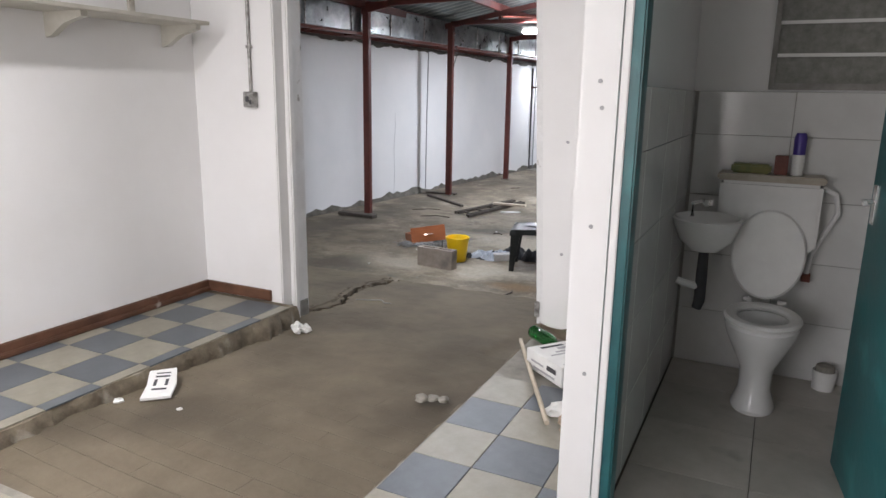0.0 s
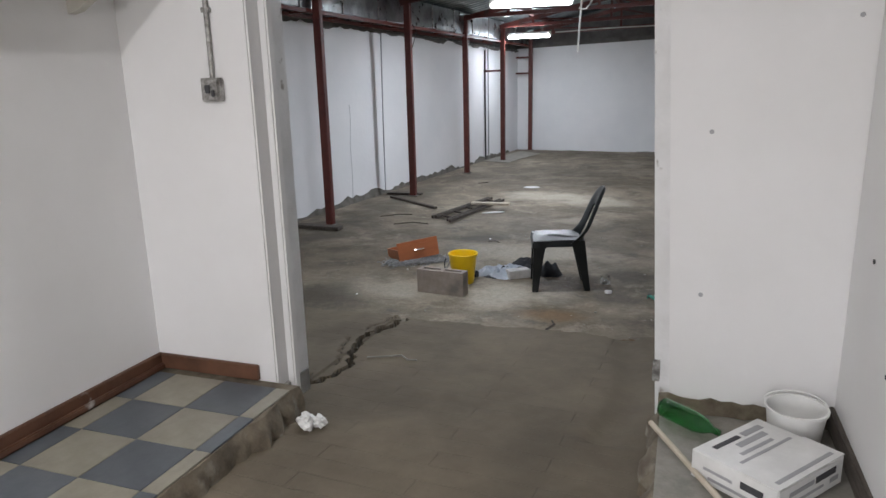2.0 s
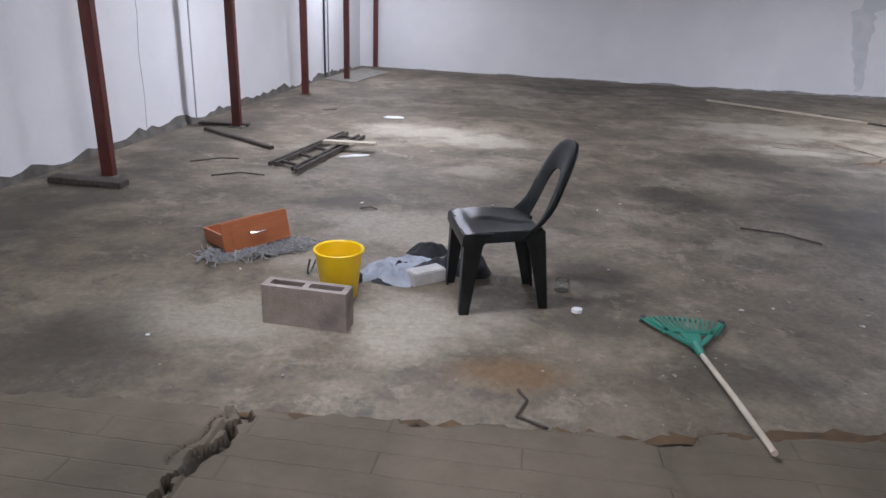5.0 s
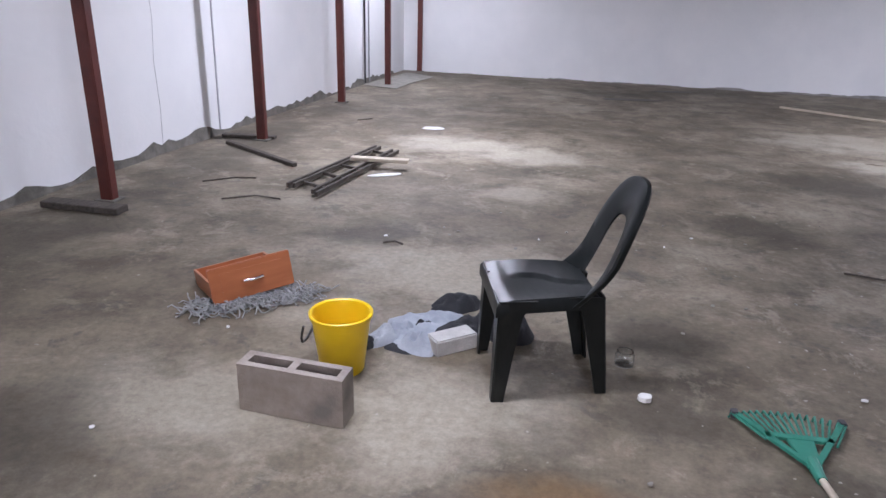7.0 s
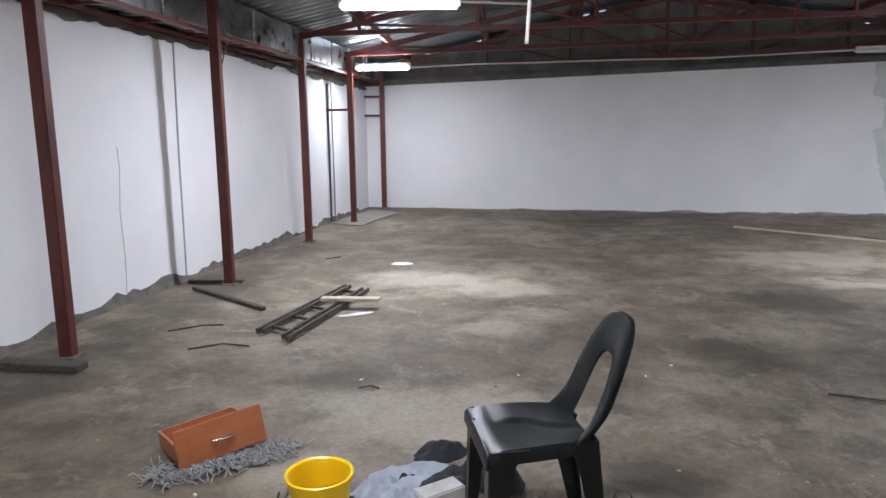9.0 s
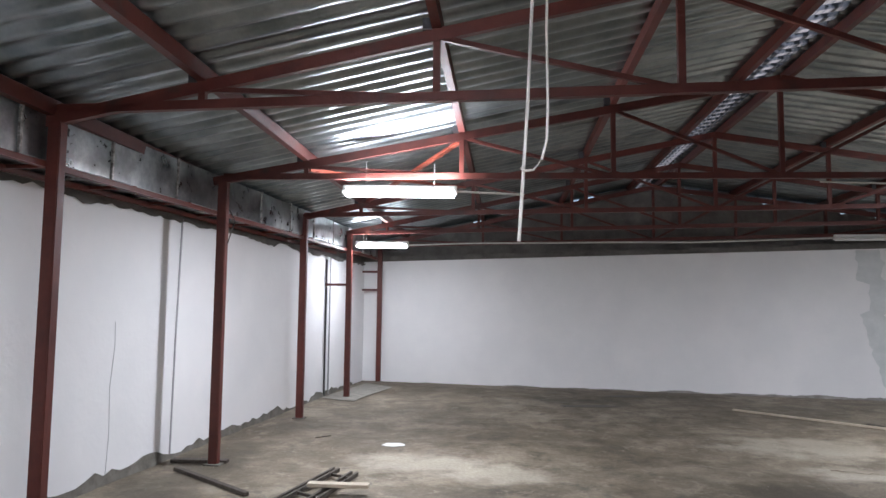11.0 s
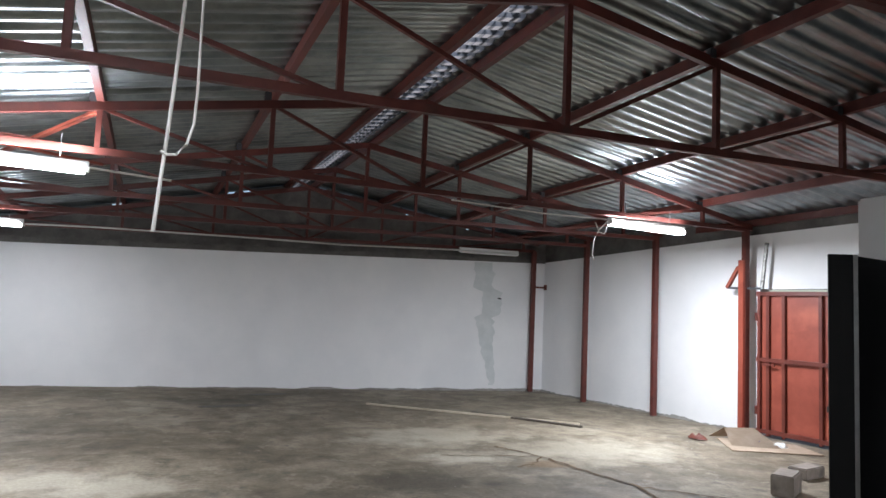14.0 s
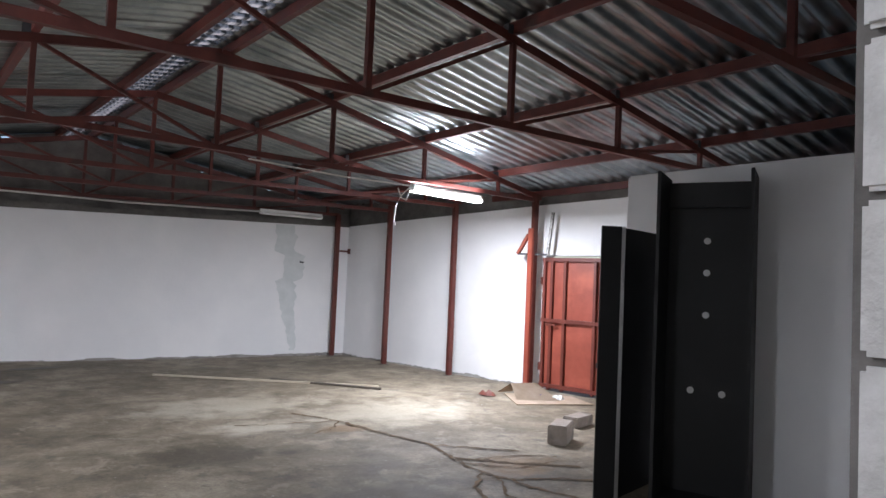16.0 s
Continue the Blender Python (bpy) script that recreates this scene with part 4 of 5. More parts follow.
# ---- bucket, block, drawer, mop, clothes ----
b = thing("bucket", "bright yellow plastic bucket with a dark handle", "bucket", Matrix.Translation((-2.435, 5.455, fz(-2.4, 5.4))))
part("shell", lathe([(0, 0.0), (0.083, 0.0), (0.088, 0.01), (0.116, 0.235), (0.124, 0.237), (0.126, 0.252), (0.12, 0.256), (0.112, 0.25), (0.084, 0.014), (0, 0.012)], 40), plastic_yellow, b, smooth=True)
part("handle", tube([(-0.118 - 0.03 * math.sin(k / 10 * math.pi), 0.10 * math.cos(k / 10 * math.pi), 0.225 - 0.11 * math.sin(k / 10 * math.pi)) for k in range(11)], 0.005, 7), wire_dark, b, "thin dark handle hanging down")

bl = thing("hollow_block", "grey hollow cement block standing on its long side", "cement block", Matrix.Translation((-2.71, 5.10, fz(-2.5, 5.1))) @ Matrix.Rotation(radians(-6), 4, 'Z'))
bm = bmesh.new()
CX, CY = (0, 0.03, 0.185, 0.215, 0.37, 0.40), (0, 0.026, 0.074, 0.10)
solid = lambda i, j_: 0 <= i < 5 and 0 <= j_ < 3 and not (j_ == 1 and i in (1, 3))
pool = {}
vert = lambda i, j_, k: pool.setdefault((i, j_, k), bm.verts.new((CX[i], CY[j_], 0.19 * k)) if (i, j_, k) not in pool else pool[(i, j_, k)])
for i in range(5):
    for j_ in range(3):
        if not solid(i, j_):
            continue
        for k in (0, 1):
            bm.faces.new([vert(i, j_, k), vert(i + 1, j_, k), vert(i + 1, j_ + 1, k), vert(i, j_ + 1, k)])
        for (di, dj), (p, q) in (((-1, 0), ((i, j_), (i, j_ + 1))), ((1, 0), ((i + 1, j_), (i + 1, j_ + 1))), ((0, -1), ((i, j_), (i + 1, j_))), ((0, 1), ((i, j_ + 1), (i + 1, j_ + 1)))):
            if not solid(i + di, j_ + dj):
                bm.faces.new([vert(*p, 0), vert(*q, 0), vert(*q, 1), vert(*p, 1)])
bmesh.ops.bevel(bm, geom=[e for e in bm.edges if e.calc_face_angle(0) > 1], offset=0.003, segments=1, affect='EDGES')
part("body", bm, block_grey, bl)

d = thing("drawer", "orange-brown laminate drawer lying tilted on a mop", "drawer", Matrix.Translation((-3.17, 5.83, fz(-3, 5.9) + 0.022)) @ Matrix.Rotation(radians(42), 4, 'Z') @ Matrix.Rotation(radians(-5), 4, 'Y') @ Matrix.Rotation(radians(-8), 4, 'X'))
part("front", bx(0, 0, 0, 0.40, 0.018, 0.175, bevel=0.004), drawer_wood, d)
part("raised_panel", bx(0.05, -0.004, 0.03, 0.35, -0.0005, 0.145, bevel=0.0015), drawer_wood, d)
hnd = part("handle", tube([(0.15, -0.003, 0.088), (0.155, -0.022, 0.088), (0.20, -0.03, 0.086), (0.245, -0.022, 0.088), (0.25, -0.003, 0.088)], 0.007, 8), chrome, d, "chrome bow handle", smooth=True)
for nm, a in (("side", (0.005, 0.018, 0.02, 0.017, 0.34, 0.105)), ("side", (0.363, 0.018, 0.02, 0.375, 0.34, 0.105)), ("rear", (0.005, 0.34, 0.02, 0.375, 0.352, 0.105)), ("bottom", (0.017, 0.018, 0.026, 0.363, 0.34, 0.032))):
    part(nm, bx(*a), drawer_wood, d)

rng = random.Random(11)
mp = thing("mop_head", "grey string mop head spread on the floor", "mop", Matrix.Translation((-3.05, 5.88, fz(-3, 5.9))))
bm = bmesh.new()
for k in range(260):
    u = rng.random()
    x, y = -0.20 + 0.46 * u + rng.uniform(-.05, .05), -0.08 + 0.30 * u + rng.uniform(-.06, .06)
    a = rng.uniform(0, math.tau)
    pts, h = [], rng.uniform(0.004, 0.03)
    for q in range(7):
        pts.append((x, y, max(0.005, h + 0.014 * math.sin(q * 1.3 + k))))
        a += rng.uniform(-0.8, 0.8)
        x += 0.022 * math.cos(a)
        y += 0.018 * math.sin(a)
    tube(pts, 0.0032, 5, bm)
part("yarn", bm, rope_grey, mp, smooth=True)["kind"] = "stuff"


def cloth(name, cx, cy, rx, ry, rot, h, seed, material, parent=None, lump=7.0):
    """A crumpled piece of fabric lying on the floor."""
    bm = bmesh.new()
    R, S = 16, 48
    z0 = fz(cx, cy)
    rings = []
    for i in range(R + 1):
        r = i / R
        ring = []
        for k in range(S):
            a = k / S * math.tau
            edge = 1 + 0.28 * noise.noise(Vector((math.cos(a) * 1.8, math.sin(a) * 1.8, seed)))
            x, y = r * edge * rx * math.cos(a), r * edge * ry * math.sin(a)
            z = h * (1 - r ** 2.4) * (0.55 + 0.7 * abs(noise.noise(Vector((x * lump, y * lump, seed * 3)))) + 0.5 * noise.noise(Vector((x * lump * 2.6, y * lump * 2.6, seed))))
            z += 0.010 * (1 - r)
            X = x * math.cos(rot) - y * math.sin(rot)
            Y = x * math.sin(rot) + y * math.cos(rot)
            ring.append(bm.verts.new((cx + X, cy + Y, z0 + max(0.002, z))))
        rings.append(ring)
    for a, b_ in zip(rings, rings[1:]):
        for k in range(S):
            bm.faces.new((a[k], a[(k + 1) % S], b_[(k + 1) % S], b_[k]))
    bm.faces.new([bm.verts.new((v.co.x, v.co.y, v.co.z + 1e-5)) for v in rings[0][::6]])
    return bm


j = thing("jacket", "crumpled light grey and black jacket on the floor", "jacket", Matrix.Translation((0, 0, 0)))
part("body", cloth("b", -2.16, 5.88, 0.22, 0.15, 0.5, 0.05, 1, cloth_light, lump=10.0), cloth_light, j, smooth=True)
part("sleeve", cloth("s", -2.31, 5.74, 0.15, 0.055, 0.75, 0.075, 2, cloth_light, lump=13.0), cloth_light, j, smooth=True)
part("sleeve", cloth("s", -2.17, 5.69, 0.12, 0.07, -0.15, 0.075, 3, cloth_light, lump=13.0), cloth_light, j, smooth=True)
part("lining", cloth("l", -1.98, 5.86, 0.22, 0.12, 0.7, 0.08, 4, cloth_dark), cloth_dark, j, "black lining", smooth=True)
part("underside", cloth("u", -2.19, 5.70, 0.155, 0.095, -0.1, 0.022, 9, cloth_dark), cloth_dark, j, "dark folded underside", smooth=True)
part("pocket_gap", cloth("p", -2.17, 5.84, 0.05, 0.014, 0.2, 0.072, 10, cloth_dark), cloth_dark, j, "dark open pocket", smooth=True)
part("hood", cloth("h", -2.06, 6.12, 0.14, 0.08, 0.4, 0.09, 5, cloth_dark), cloth_dark, j, "black hood", smooth=True)
part("cuff", cloth("c", -2.385, 5.655, 0.04, 0.035, 0.75, 0.07, 6, cloth_dark), cloth_dark, j, "black cuff", smooth=True)
t = part("black_bag", cloth("k", -1.79, 5.88, 0.12, 0.10, 0.2, 0.15, 8, cloth_dark), cloth_dark, smooth=True)
tagged(t, "small black fabric bag slumped under the chair", "bag")
br = part("cement_brick", bx(0, 0, 0, 0.20, 0.095, 0.075, bevel=0.006), brick_pale)
br.matrix_world = Matrix.Translation((-2.075, 5.61, fz(-2, 5.6))) @ Matrix.Rotation(radians(38), 4, 'Z')
tagged(br, "pale grey cement brick lying beside the jacket", "brick")
jar = part("glass_jar", lathe([(0, 0), (0.036, 0), (0.04, 0.008), (0.04, 0.07), (0.034, 0.08), (0.034, 0.092), (0.03, 0.092), (0.03, 0.078), (0.036, 0.068), (0.036, 0.01), (0, 0.008)], 24), glass, smooth=True)
jar.matrix_world = Matrix.Translation((-1.30, 5.73, fz(-1.3, 5.7))) @ Matrix.Diagonal((1, 1, 0.68, 1))
tagged(jar, "small clear glass jar standing on the floor", "jar")


# ---- rake ----
rk = thing("leaf_rake", "green plastic leaf rake with a pale wooden handle on the floor", "rake", Matrix.Translation((-0.75, 5.12, fz(-0.7, 5.1))))
for k in range(17):
    a = radians(-33 + 66 * k / 16)
    L = 0.33 + 0.015 * abs(k - 8) / 8
    p0 = Vector((0.03 * math.sin(a) * 3, 0.02, 0.03))
    tip = Vector((L * math.sin(a) * 1.05, L * 0.94 * math.cos(a) + 0.01, 0.03))
    start = p0.lerp(tip, 0.45)
    part("tine", tube([start, tip, tip + Vector((0.004 * math.sin(a), 0.012, -0.026))], 0.0045, 6), plastic_green, rk)
for s_ in (-1, 1):
    part("edge_arm", bar((0, 0.0, 0.03), (s_ * 0.183, 0.285, 0.03), 0.020, 0.012), plastic_green, rk)
    part("corner_cap", bx(s_ * 0.185 - 0.013, 0.270, 0.012, s_ * 0.185 + 0.013, 0.305, 0.040, bevel=0.004), ink, rk, "dark corner cap")
part("web", prism([(-0.022, 0.0), (0.022, 0.0), (0.046, 0.16), (-0.046, 0.16)], 0.025, 0.034), plastic_green, rk)
part("cross_band", bar((-0.112, 0.165, 0.03), (0.112, 0.165, 0.03), 0.026, 0.012), plastic_green, rk)
part("socket", tube([(0, 0.04, 0.03), (0, -0.06, 0.03)], [0.022, 0.016], 10), plastic_green, rk)
part("handle", tube([(0, -0.04, 0.03), (0.005, -0.45, 0.075), (0.012, -0.83, 0.105)], 0.0115, 10), timber_pale, rk, "pale wooden handle", smooth=True)


# ---- ladder and loose timber ----
def lay(name, a, b, w, h, mat, label, category="timber", lift=0.0):
    a3, b3 = (Vector((p[0], p[1], fz(*p) + h / 2 + lift)) for p in (a, b))
    bm = bar(b3 - a3, (0, 0, 0), w, h)
    bmesh.ops.bevel(bm, geom=bm.edges[:], offset=min(w, h) * 0.12, segments=1, affect='EDGES')
    ob = part(name, bm, mat)
    ob.location = a3
    return tagged(ob, label, category)


ld = thing("wooden_ladder", "old dark timber ladder frame lying on the floor", "ladder", Matrix.Translation((-3.6, 7.88, fz(-3.6, 7.9))))
A0, A1 = Vector((0, 0, 0.035)), Vector((0.30, 1.51, 0.035))
B0, B1 = Vector((0.29, -0.19, 0.035)), Vector((0.55, 1.36, 0.035))
for p, q in ((A0, A1), (B0, B1), (A0 + Vector((0.05, 0, 0)), A1 + Vector((0.05, -0.02, 0))), (B0 + Vector((-0.05, 0.06, 0)), B1 + Vector((-0.06, 0.03, 0)))):
    part("rail", bar(p, q, 0.022, 0.035), timber_dark, ld)
for k in range(5):
    u = 0.1 + 0.2 * k
    part("rung", bar(A0.lerp(A1, u), B0.lerp(B1, u), 0.022, 0.022), timber_dark, ld)
lay("short_plank", (-3.34, 8.70), (-2.84, 8.72), 0.09, 0.03, timber_pale, "short pale plank lying across the ladder", "plank", 0.065)
lay("base_plank", (-5.0, 7.08), (-4.42, 7.05), 0.12, 0.045, timber_dark, "weathered plank lying at a post foot", "plank")
lay("timber_batten", (-4.74, 9.26), (-3.80, 8.56), 0.05, 0.035, timber_dark, "dark timber batten on the floor", "batten")
lay("base_plank", (-4.94, 9.58), (-4.40, 9.62), 0.09, 0.03, timber_dark, "dark plank lying at a post foot", "plank")
lay("long_pole", (1.72, 14.03), (4.31, 11.77), 0.032, 0.03, timber_pale, "long pale pole lying on the floor", "pole")
lay("long_batten", (3.15, 13.0), (4.2, 11.55), 0.06, 0.03, timber_dark, "dark batten lying beside a pole", "batten")


def flat_scrap(name, cx, cy, rx, ry, rot, mat, label, category, seed, z=None, thick=0.004, kind=""):
    r = random.Random(seed)
    n = 18
    pts = []
    for k in range(n):
        a = k / n * math.tau
        f = 1 + 0.3 * noise.noise(Vector((math.cos(a) * 1.5, math.sin(a) * 1.5, seed * 1.7))) + r.uniform(-.1, .1)
        x, y = rx * f * math.cos(a), ry * f * math.sin(a)
        pts.append((x * math.cos(rot) - y * math.sin(rot), x * math.sin(rot) + y * math.cos(rot)))
    ob = part(name, prism(pts, 0, thick), mat)
    ob.location = (cx, cy, (fz(cx, cy) + 0.004) if z is None else z)
    return tagged(ob, label, category, kind=kind)


flat_scrap("paper_sheet", -3.0, 8.48, 0.15, 0.04, 0.5, paper_white, "torn white paper beside the ladder", "paper", 2, thick=0.008)
flat_scrap("paper_scrap", -2.96, 10.68, 0.13, 0.09, 0, paper_white, "white paper scrap on the floor", "paper", 3)
ob = part("corner_sheet", prism([(-0.41, -0.95), (-0.05, -1.15), (0.21, -1.25), (0.27, -0.6), (0.42, 0.2), (0.5, 0.6), (0.2, 0.9), (-0.1, 1.1), (-0.2, 0.4)], 0, 0.006), mortar)
ob.location = (-4.3, 15.0, fz(-4.3, 15) + 0.006)
tagged(ob, "pale cement slab lying in the corner", "sheet")
dark_patch = surf("oily_screed", (0.055, 0.047, 0.037), (0.11, 0.095, 0.075), 5, 0.6, bump=0.3, bscale=30)
pale_patch = surf("cement_smear", (0.33, 0.31, 0.275), (0.45, 0.43, 0.39), 5, 0.85, bump=0.3, bscale=30)
for k, (x, y, rx, ry) in enumerate(((-0.43, 14.0, 0.45, 0.13), (0.36, 15.3, 0.4, 0.12))):
    flat_scrap("floor_stain", x, y, rx, ry, 0.1, dark_patch, "dark oily stain on the concrete floor", "stain", 20 + k, thick=0.002, kind="structure")
rng = random.Random(31)
for k in range(46):
    x, y = rng.uniform(-3.2, 0.9), rng.uniform(4.5, 8.0)
    if -2.8 < x < -1.2 and 5.0 < y < 6.1 and k % 3:
        continue
    flat_scrap("floor_chip", x, y, rng.uniform(.005, .014), rng.uniform(.004, .011), rng.uniform(0, 3), mortar if k % 4 else paper_white, "tiny pale chip of plaster on the floor", "chip", 40 + k, thick=rng.uniform(.003, .008))
flat_scrap("plaster_chunk", -1.245, 5.46, 0.026, 0.02, 0.2, paper_white, "white plaster chunk on the floor", "chip", 91, thick=0.02)
for k, pts in enumerate((((-3.95, 7.5), (-3.75, 7.62), (-3.55, 7.6)), ((-4.3, 7.9), (-4.1, 8.05), (-3.95, 8.1)), ((-2.62, 6.9), (-2.55, 6.93), (-2.5, 6.9)), ((0.05, 7.05), (0.3, 6.95), (0.5, 6.8)), ((-3.9, 10.9), (-3.75, 11.0)), ((-1.55, 4.7), (-1.52, 4.62), (-1.56, 4.52), (-1.45, 4.45)))):
    ob = part("twig", tube([Vector((x, y, 0.008 + 0.006 * (i % 2))) - Vector((*pts[0], 0)) for i, (x, y) in enumerate(pts)], 0.006, 6), timber_dark, smooth=True)
    ob.location = (*pts[0], fz(*pts[0]))
    tagged(ob, "thin dry twig on the concrete floor", "twig")


def crack(name, pts, w, seed, mat, z=None):
    r = random.Random(seed)
    bm = bmesh.new()
    prev = None
    for (x0, y0), (x1, y1) in zip(pts, pts[1:]):
        n = max(2, int(math.hypot(x1 - x0, y1 - y0) / 0.06))
        for i in range(n):
            u = i / n
            x = x0 + (x1 - x0) * u + r.uniform(-.025, .025)
            y = y0 + (y1 - y0) * u + r.uniform(-.025, .025)
            h = w * r.uniform(0.35, 1.3)
            d_ = Vector((y1 - y0, -(x1 - x0), 0)).normalized() * h
            c_ = Vector((x, y, (fz(x, y) if z is None else z) + 0.009))
            cur = [bm.verts.new(c_ - d_), bm.verts.new(c_ + d_)]
            if prev:
                bm.faces.new((prev[0], prev[1], cur[1], cur[0]))
            prev = cur
    return structure(part(name, bm, mat), "ragged dark crack or painted edge shadow in the concrete floor", "crack")


rust_and_shade = surf("rusty_crack_and_shade", (0.06, 0.036, 0.016), (0.15, 0.092, 0.04), 8, 0.9, bump=0.3)
crack("floor_crack", [(2.26, 10.53), (2.52, 9.94), (2.59, 9.36), (2.74, 8.58), (2.54, 7.77), (2.59, 7.08), (2.7, 6.5)], 0.021, 1, rust_and_shade)
crack("floor_crack", [(2.62, 8.06), (2.95, 7.7), (3.48, 7.21)], 0.026, 2, rust_and_shade)
crack("floor_crack", [(2.55, 7.6), (2.2, 7.3), (1.95, 6.9)], 0.018, 3, rust_and_shade)
crack("floor_crack", [(2.74, 8.58), (3.1, 8.2), (3.4, 7.9)], 0.018, 4, rust_and_shade)
crack("floor_crack", [(1.4, 10.2), (2.0, 10.05), (2.52, 9.94)], 0.015, 5, rust_and_shade)
crack("floor_crack", [(2.6, 7.3), (3.0, 7.1), (3.3, 6.8)], 0.018, 6, rust_and_shade)

for k, pts in enumerate((((2.55, 7.9), (2.9, 7.55), (3.15, 7.5), (3.5, 7.55)), ((2.57, 7.45), (2.25, 7.0), (2.3, 6.6)), ((2.75, 7.93), (3.2, 7.85), (3.6, 7.6)), ((2.52, 9.94), (2.2, 9.6), (1.9, 9.5)), ((2.9, 7.15), (3.2, 6.9), (3.3, 6.5)))):
    crack("floor_crack", pts, 0.013, 80 + k, rust_and_shade)
# dark strips that paint the step edge's shadow along the slab joint
crack("joint_shadow", [(-3.3, 4.29), (-2.6, 4.38), (-1.8, 4.41), (-1.1, 4.44), (-0.6, 4.5), (-0.1, 4.62)], 0.022, 7, rust_and_shade)
crack("joint_shadow", [(-1.0, 4.46), (-0.5, 4.53), (0.1, 4.62)], 0.05, 8, rust_and_shade)

# ---- by the gate ----
for k, (x, y, a) in enumerate(((3.95, 7.85, 0.5), (4.75, 8.35, 0.2))):
    ob = part("cement_block", bx(0, 0, 0, 0.40, 0.20, 0.20 if k == 0 else 0.12, bevel=0.012), block_grey)
    ob.matrix_world = Matrix.Translation((x, y, fz(x, y))) @ Matrix.Rotation(a, 4, 'Z')
    tagged(ob, "rough grey cement block on the floor by the gate", "cement block", "loose blocks")
cb = part("flat_cardboard", prism([(0, 0), (1.0, -0.5), (1.25, 0.1), (0.5, 0.75)], 0, 0.012), cardboard)
cb.matrix_world = Matrix.Translation((5.2, 9.75, fz(5.2, 9.7) + 0.004))
tagged(cb, "flattened brown cardboard on the floor by the gate", "cardboard")
bm = bmesh.new()
v = [bm.verts.new(p) for p in ((0, 0, 0), (0.5, -0.35, 0), (0.62, 0.2, 0.17), (0.3, 0.42, 0.15), (0.75, 0.5, 0), (0.2, 0.6, 0))]
for f in ((0, 1, 2, 3), (2, 4, 5, 3)):
    bm.faces.new([v[i] for i in f])
bmesh.ops.solidify(bm, geom=bm.faces[:], thickness=0.006)
cb = part("folded_cardboard", bm, cardboard)
cb.matrix_world = Matrix.Translation((5.45, 10.0, fz(5.4, 10) + 0.02))
tagged(cb, "folded piece of brown cardboard by the gate", "cardboard")
for k, (x, y, mat, lab) in enumerate(((6.05, 9.75, plastic_white, "crushed white plastic bottle by the gate"), (5.9, 9.95, purple, "crushed blue plastic bag by the gate"), (5.35, 10.5, rust_red, "broken red brick piece by the wall"))):
    ob = part("litter", cloth("x", 0, 0, 0.13, 0.07, k, 0.08, 50 + k, mat), mat, smooth=True)
    ob.location = (x, y, fz(x, y) - fz(0, 0) + 0.014)
    tagged(ob, lab, "litter")

# ================= front room =================
LX, RX = -3.20, -0.14
structure(part("wall_front_west", bx(LX - 0.2, -3.6, 0.0, LX, 2.80, 2.95), front_wall), "white painted wall of the front room", "wall")
structure(part("wall_front_south_1", bx(LX, -3.8, 0.0, -3.0, -3.6, 2.95), front_wall), "white painted wall of the front room", "wall")
structure(part("wall_front_south_2", bx(-0.2, -3.8, 0.0, 3.4, -3.6, 2.95), front_wall), "white painted wall of the front room", "wall")
structure(part("wall_front_south_3", bx(-3.0, -3.8, 0.0, -0.2, -3.6, 1.0), front_wall), "white painted wall under the window", "wall")
structure(part("wall_front_south_4", bx(-3.0, -3.8, 2.4, -0.2, -3.6, 2.95), front_wall), "white painted wall over the window", "wall")
structure(part("wall_front_east", bx(3.2, -3.6, 0.0, 3.4, 3.06, 2.95), front_wall), "white painted wall of the front room", "wall")
structure(part("ceiling", bx(LX - 0.2, -3.8, 2.95, 3.65, 3.05, 3.05), front_wall), "white ceiling of the front room", "ceiling")
area("window_light", Matrix.Translation((-1.6, -3.62, 1.7)) @ Matrix.Rotation(radians(90), 4, 'X'), 2.7, 1.35, FRONT_POWER, (1.0, 0.975, 0.94))
# unseen fixture, added to brighten the front room's walls and floor
FRONT_FILL_ENDS = ((-2.1, -0.7, 2.84), (-2.1, 0.5, 2.84))
fluorescent(*FRONT_FILL_ENDS)
area("front_fill_light", Matrix.Translation((-2.1, -0.1, 2.80)), 0.09, 1.15, FRONT_FILL, (1.0, 0.955, 0.90))
wf = structure(part("window_1", bx(-3.0, -3.74, 1.0, -2.94, -3.68, 2.4), alu), "shop window frame behind the camera", "window")
part("window_frame", bx(-0.26, -3.74, 1.0, -0.2, -3.68, 2.4), alu, wf)

# floor under the tiles
structure(part("front_floor", bx(-0.79, -3.6, 0.0, 3.2, 3.06, PLATFORM - 0.012), mortar), "mortar bed of the tiled floor", "floor")
structure(part("front_floor_south", bx(LX, -3.6, 0.0, -0.79, 0.0, PLATFORM - 0.03), mortar), "mortar bed of the tiled floor", "floor")


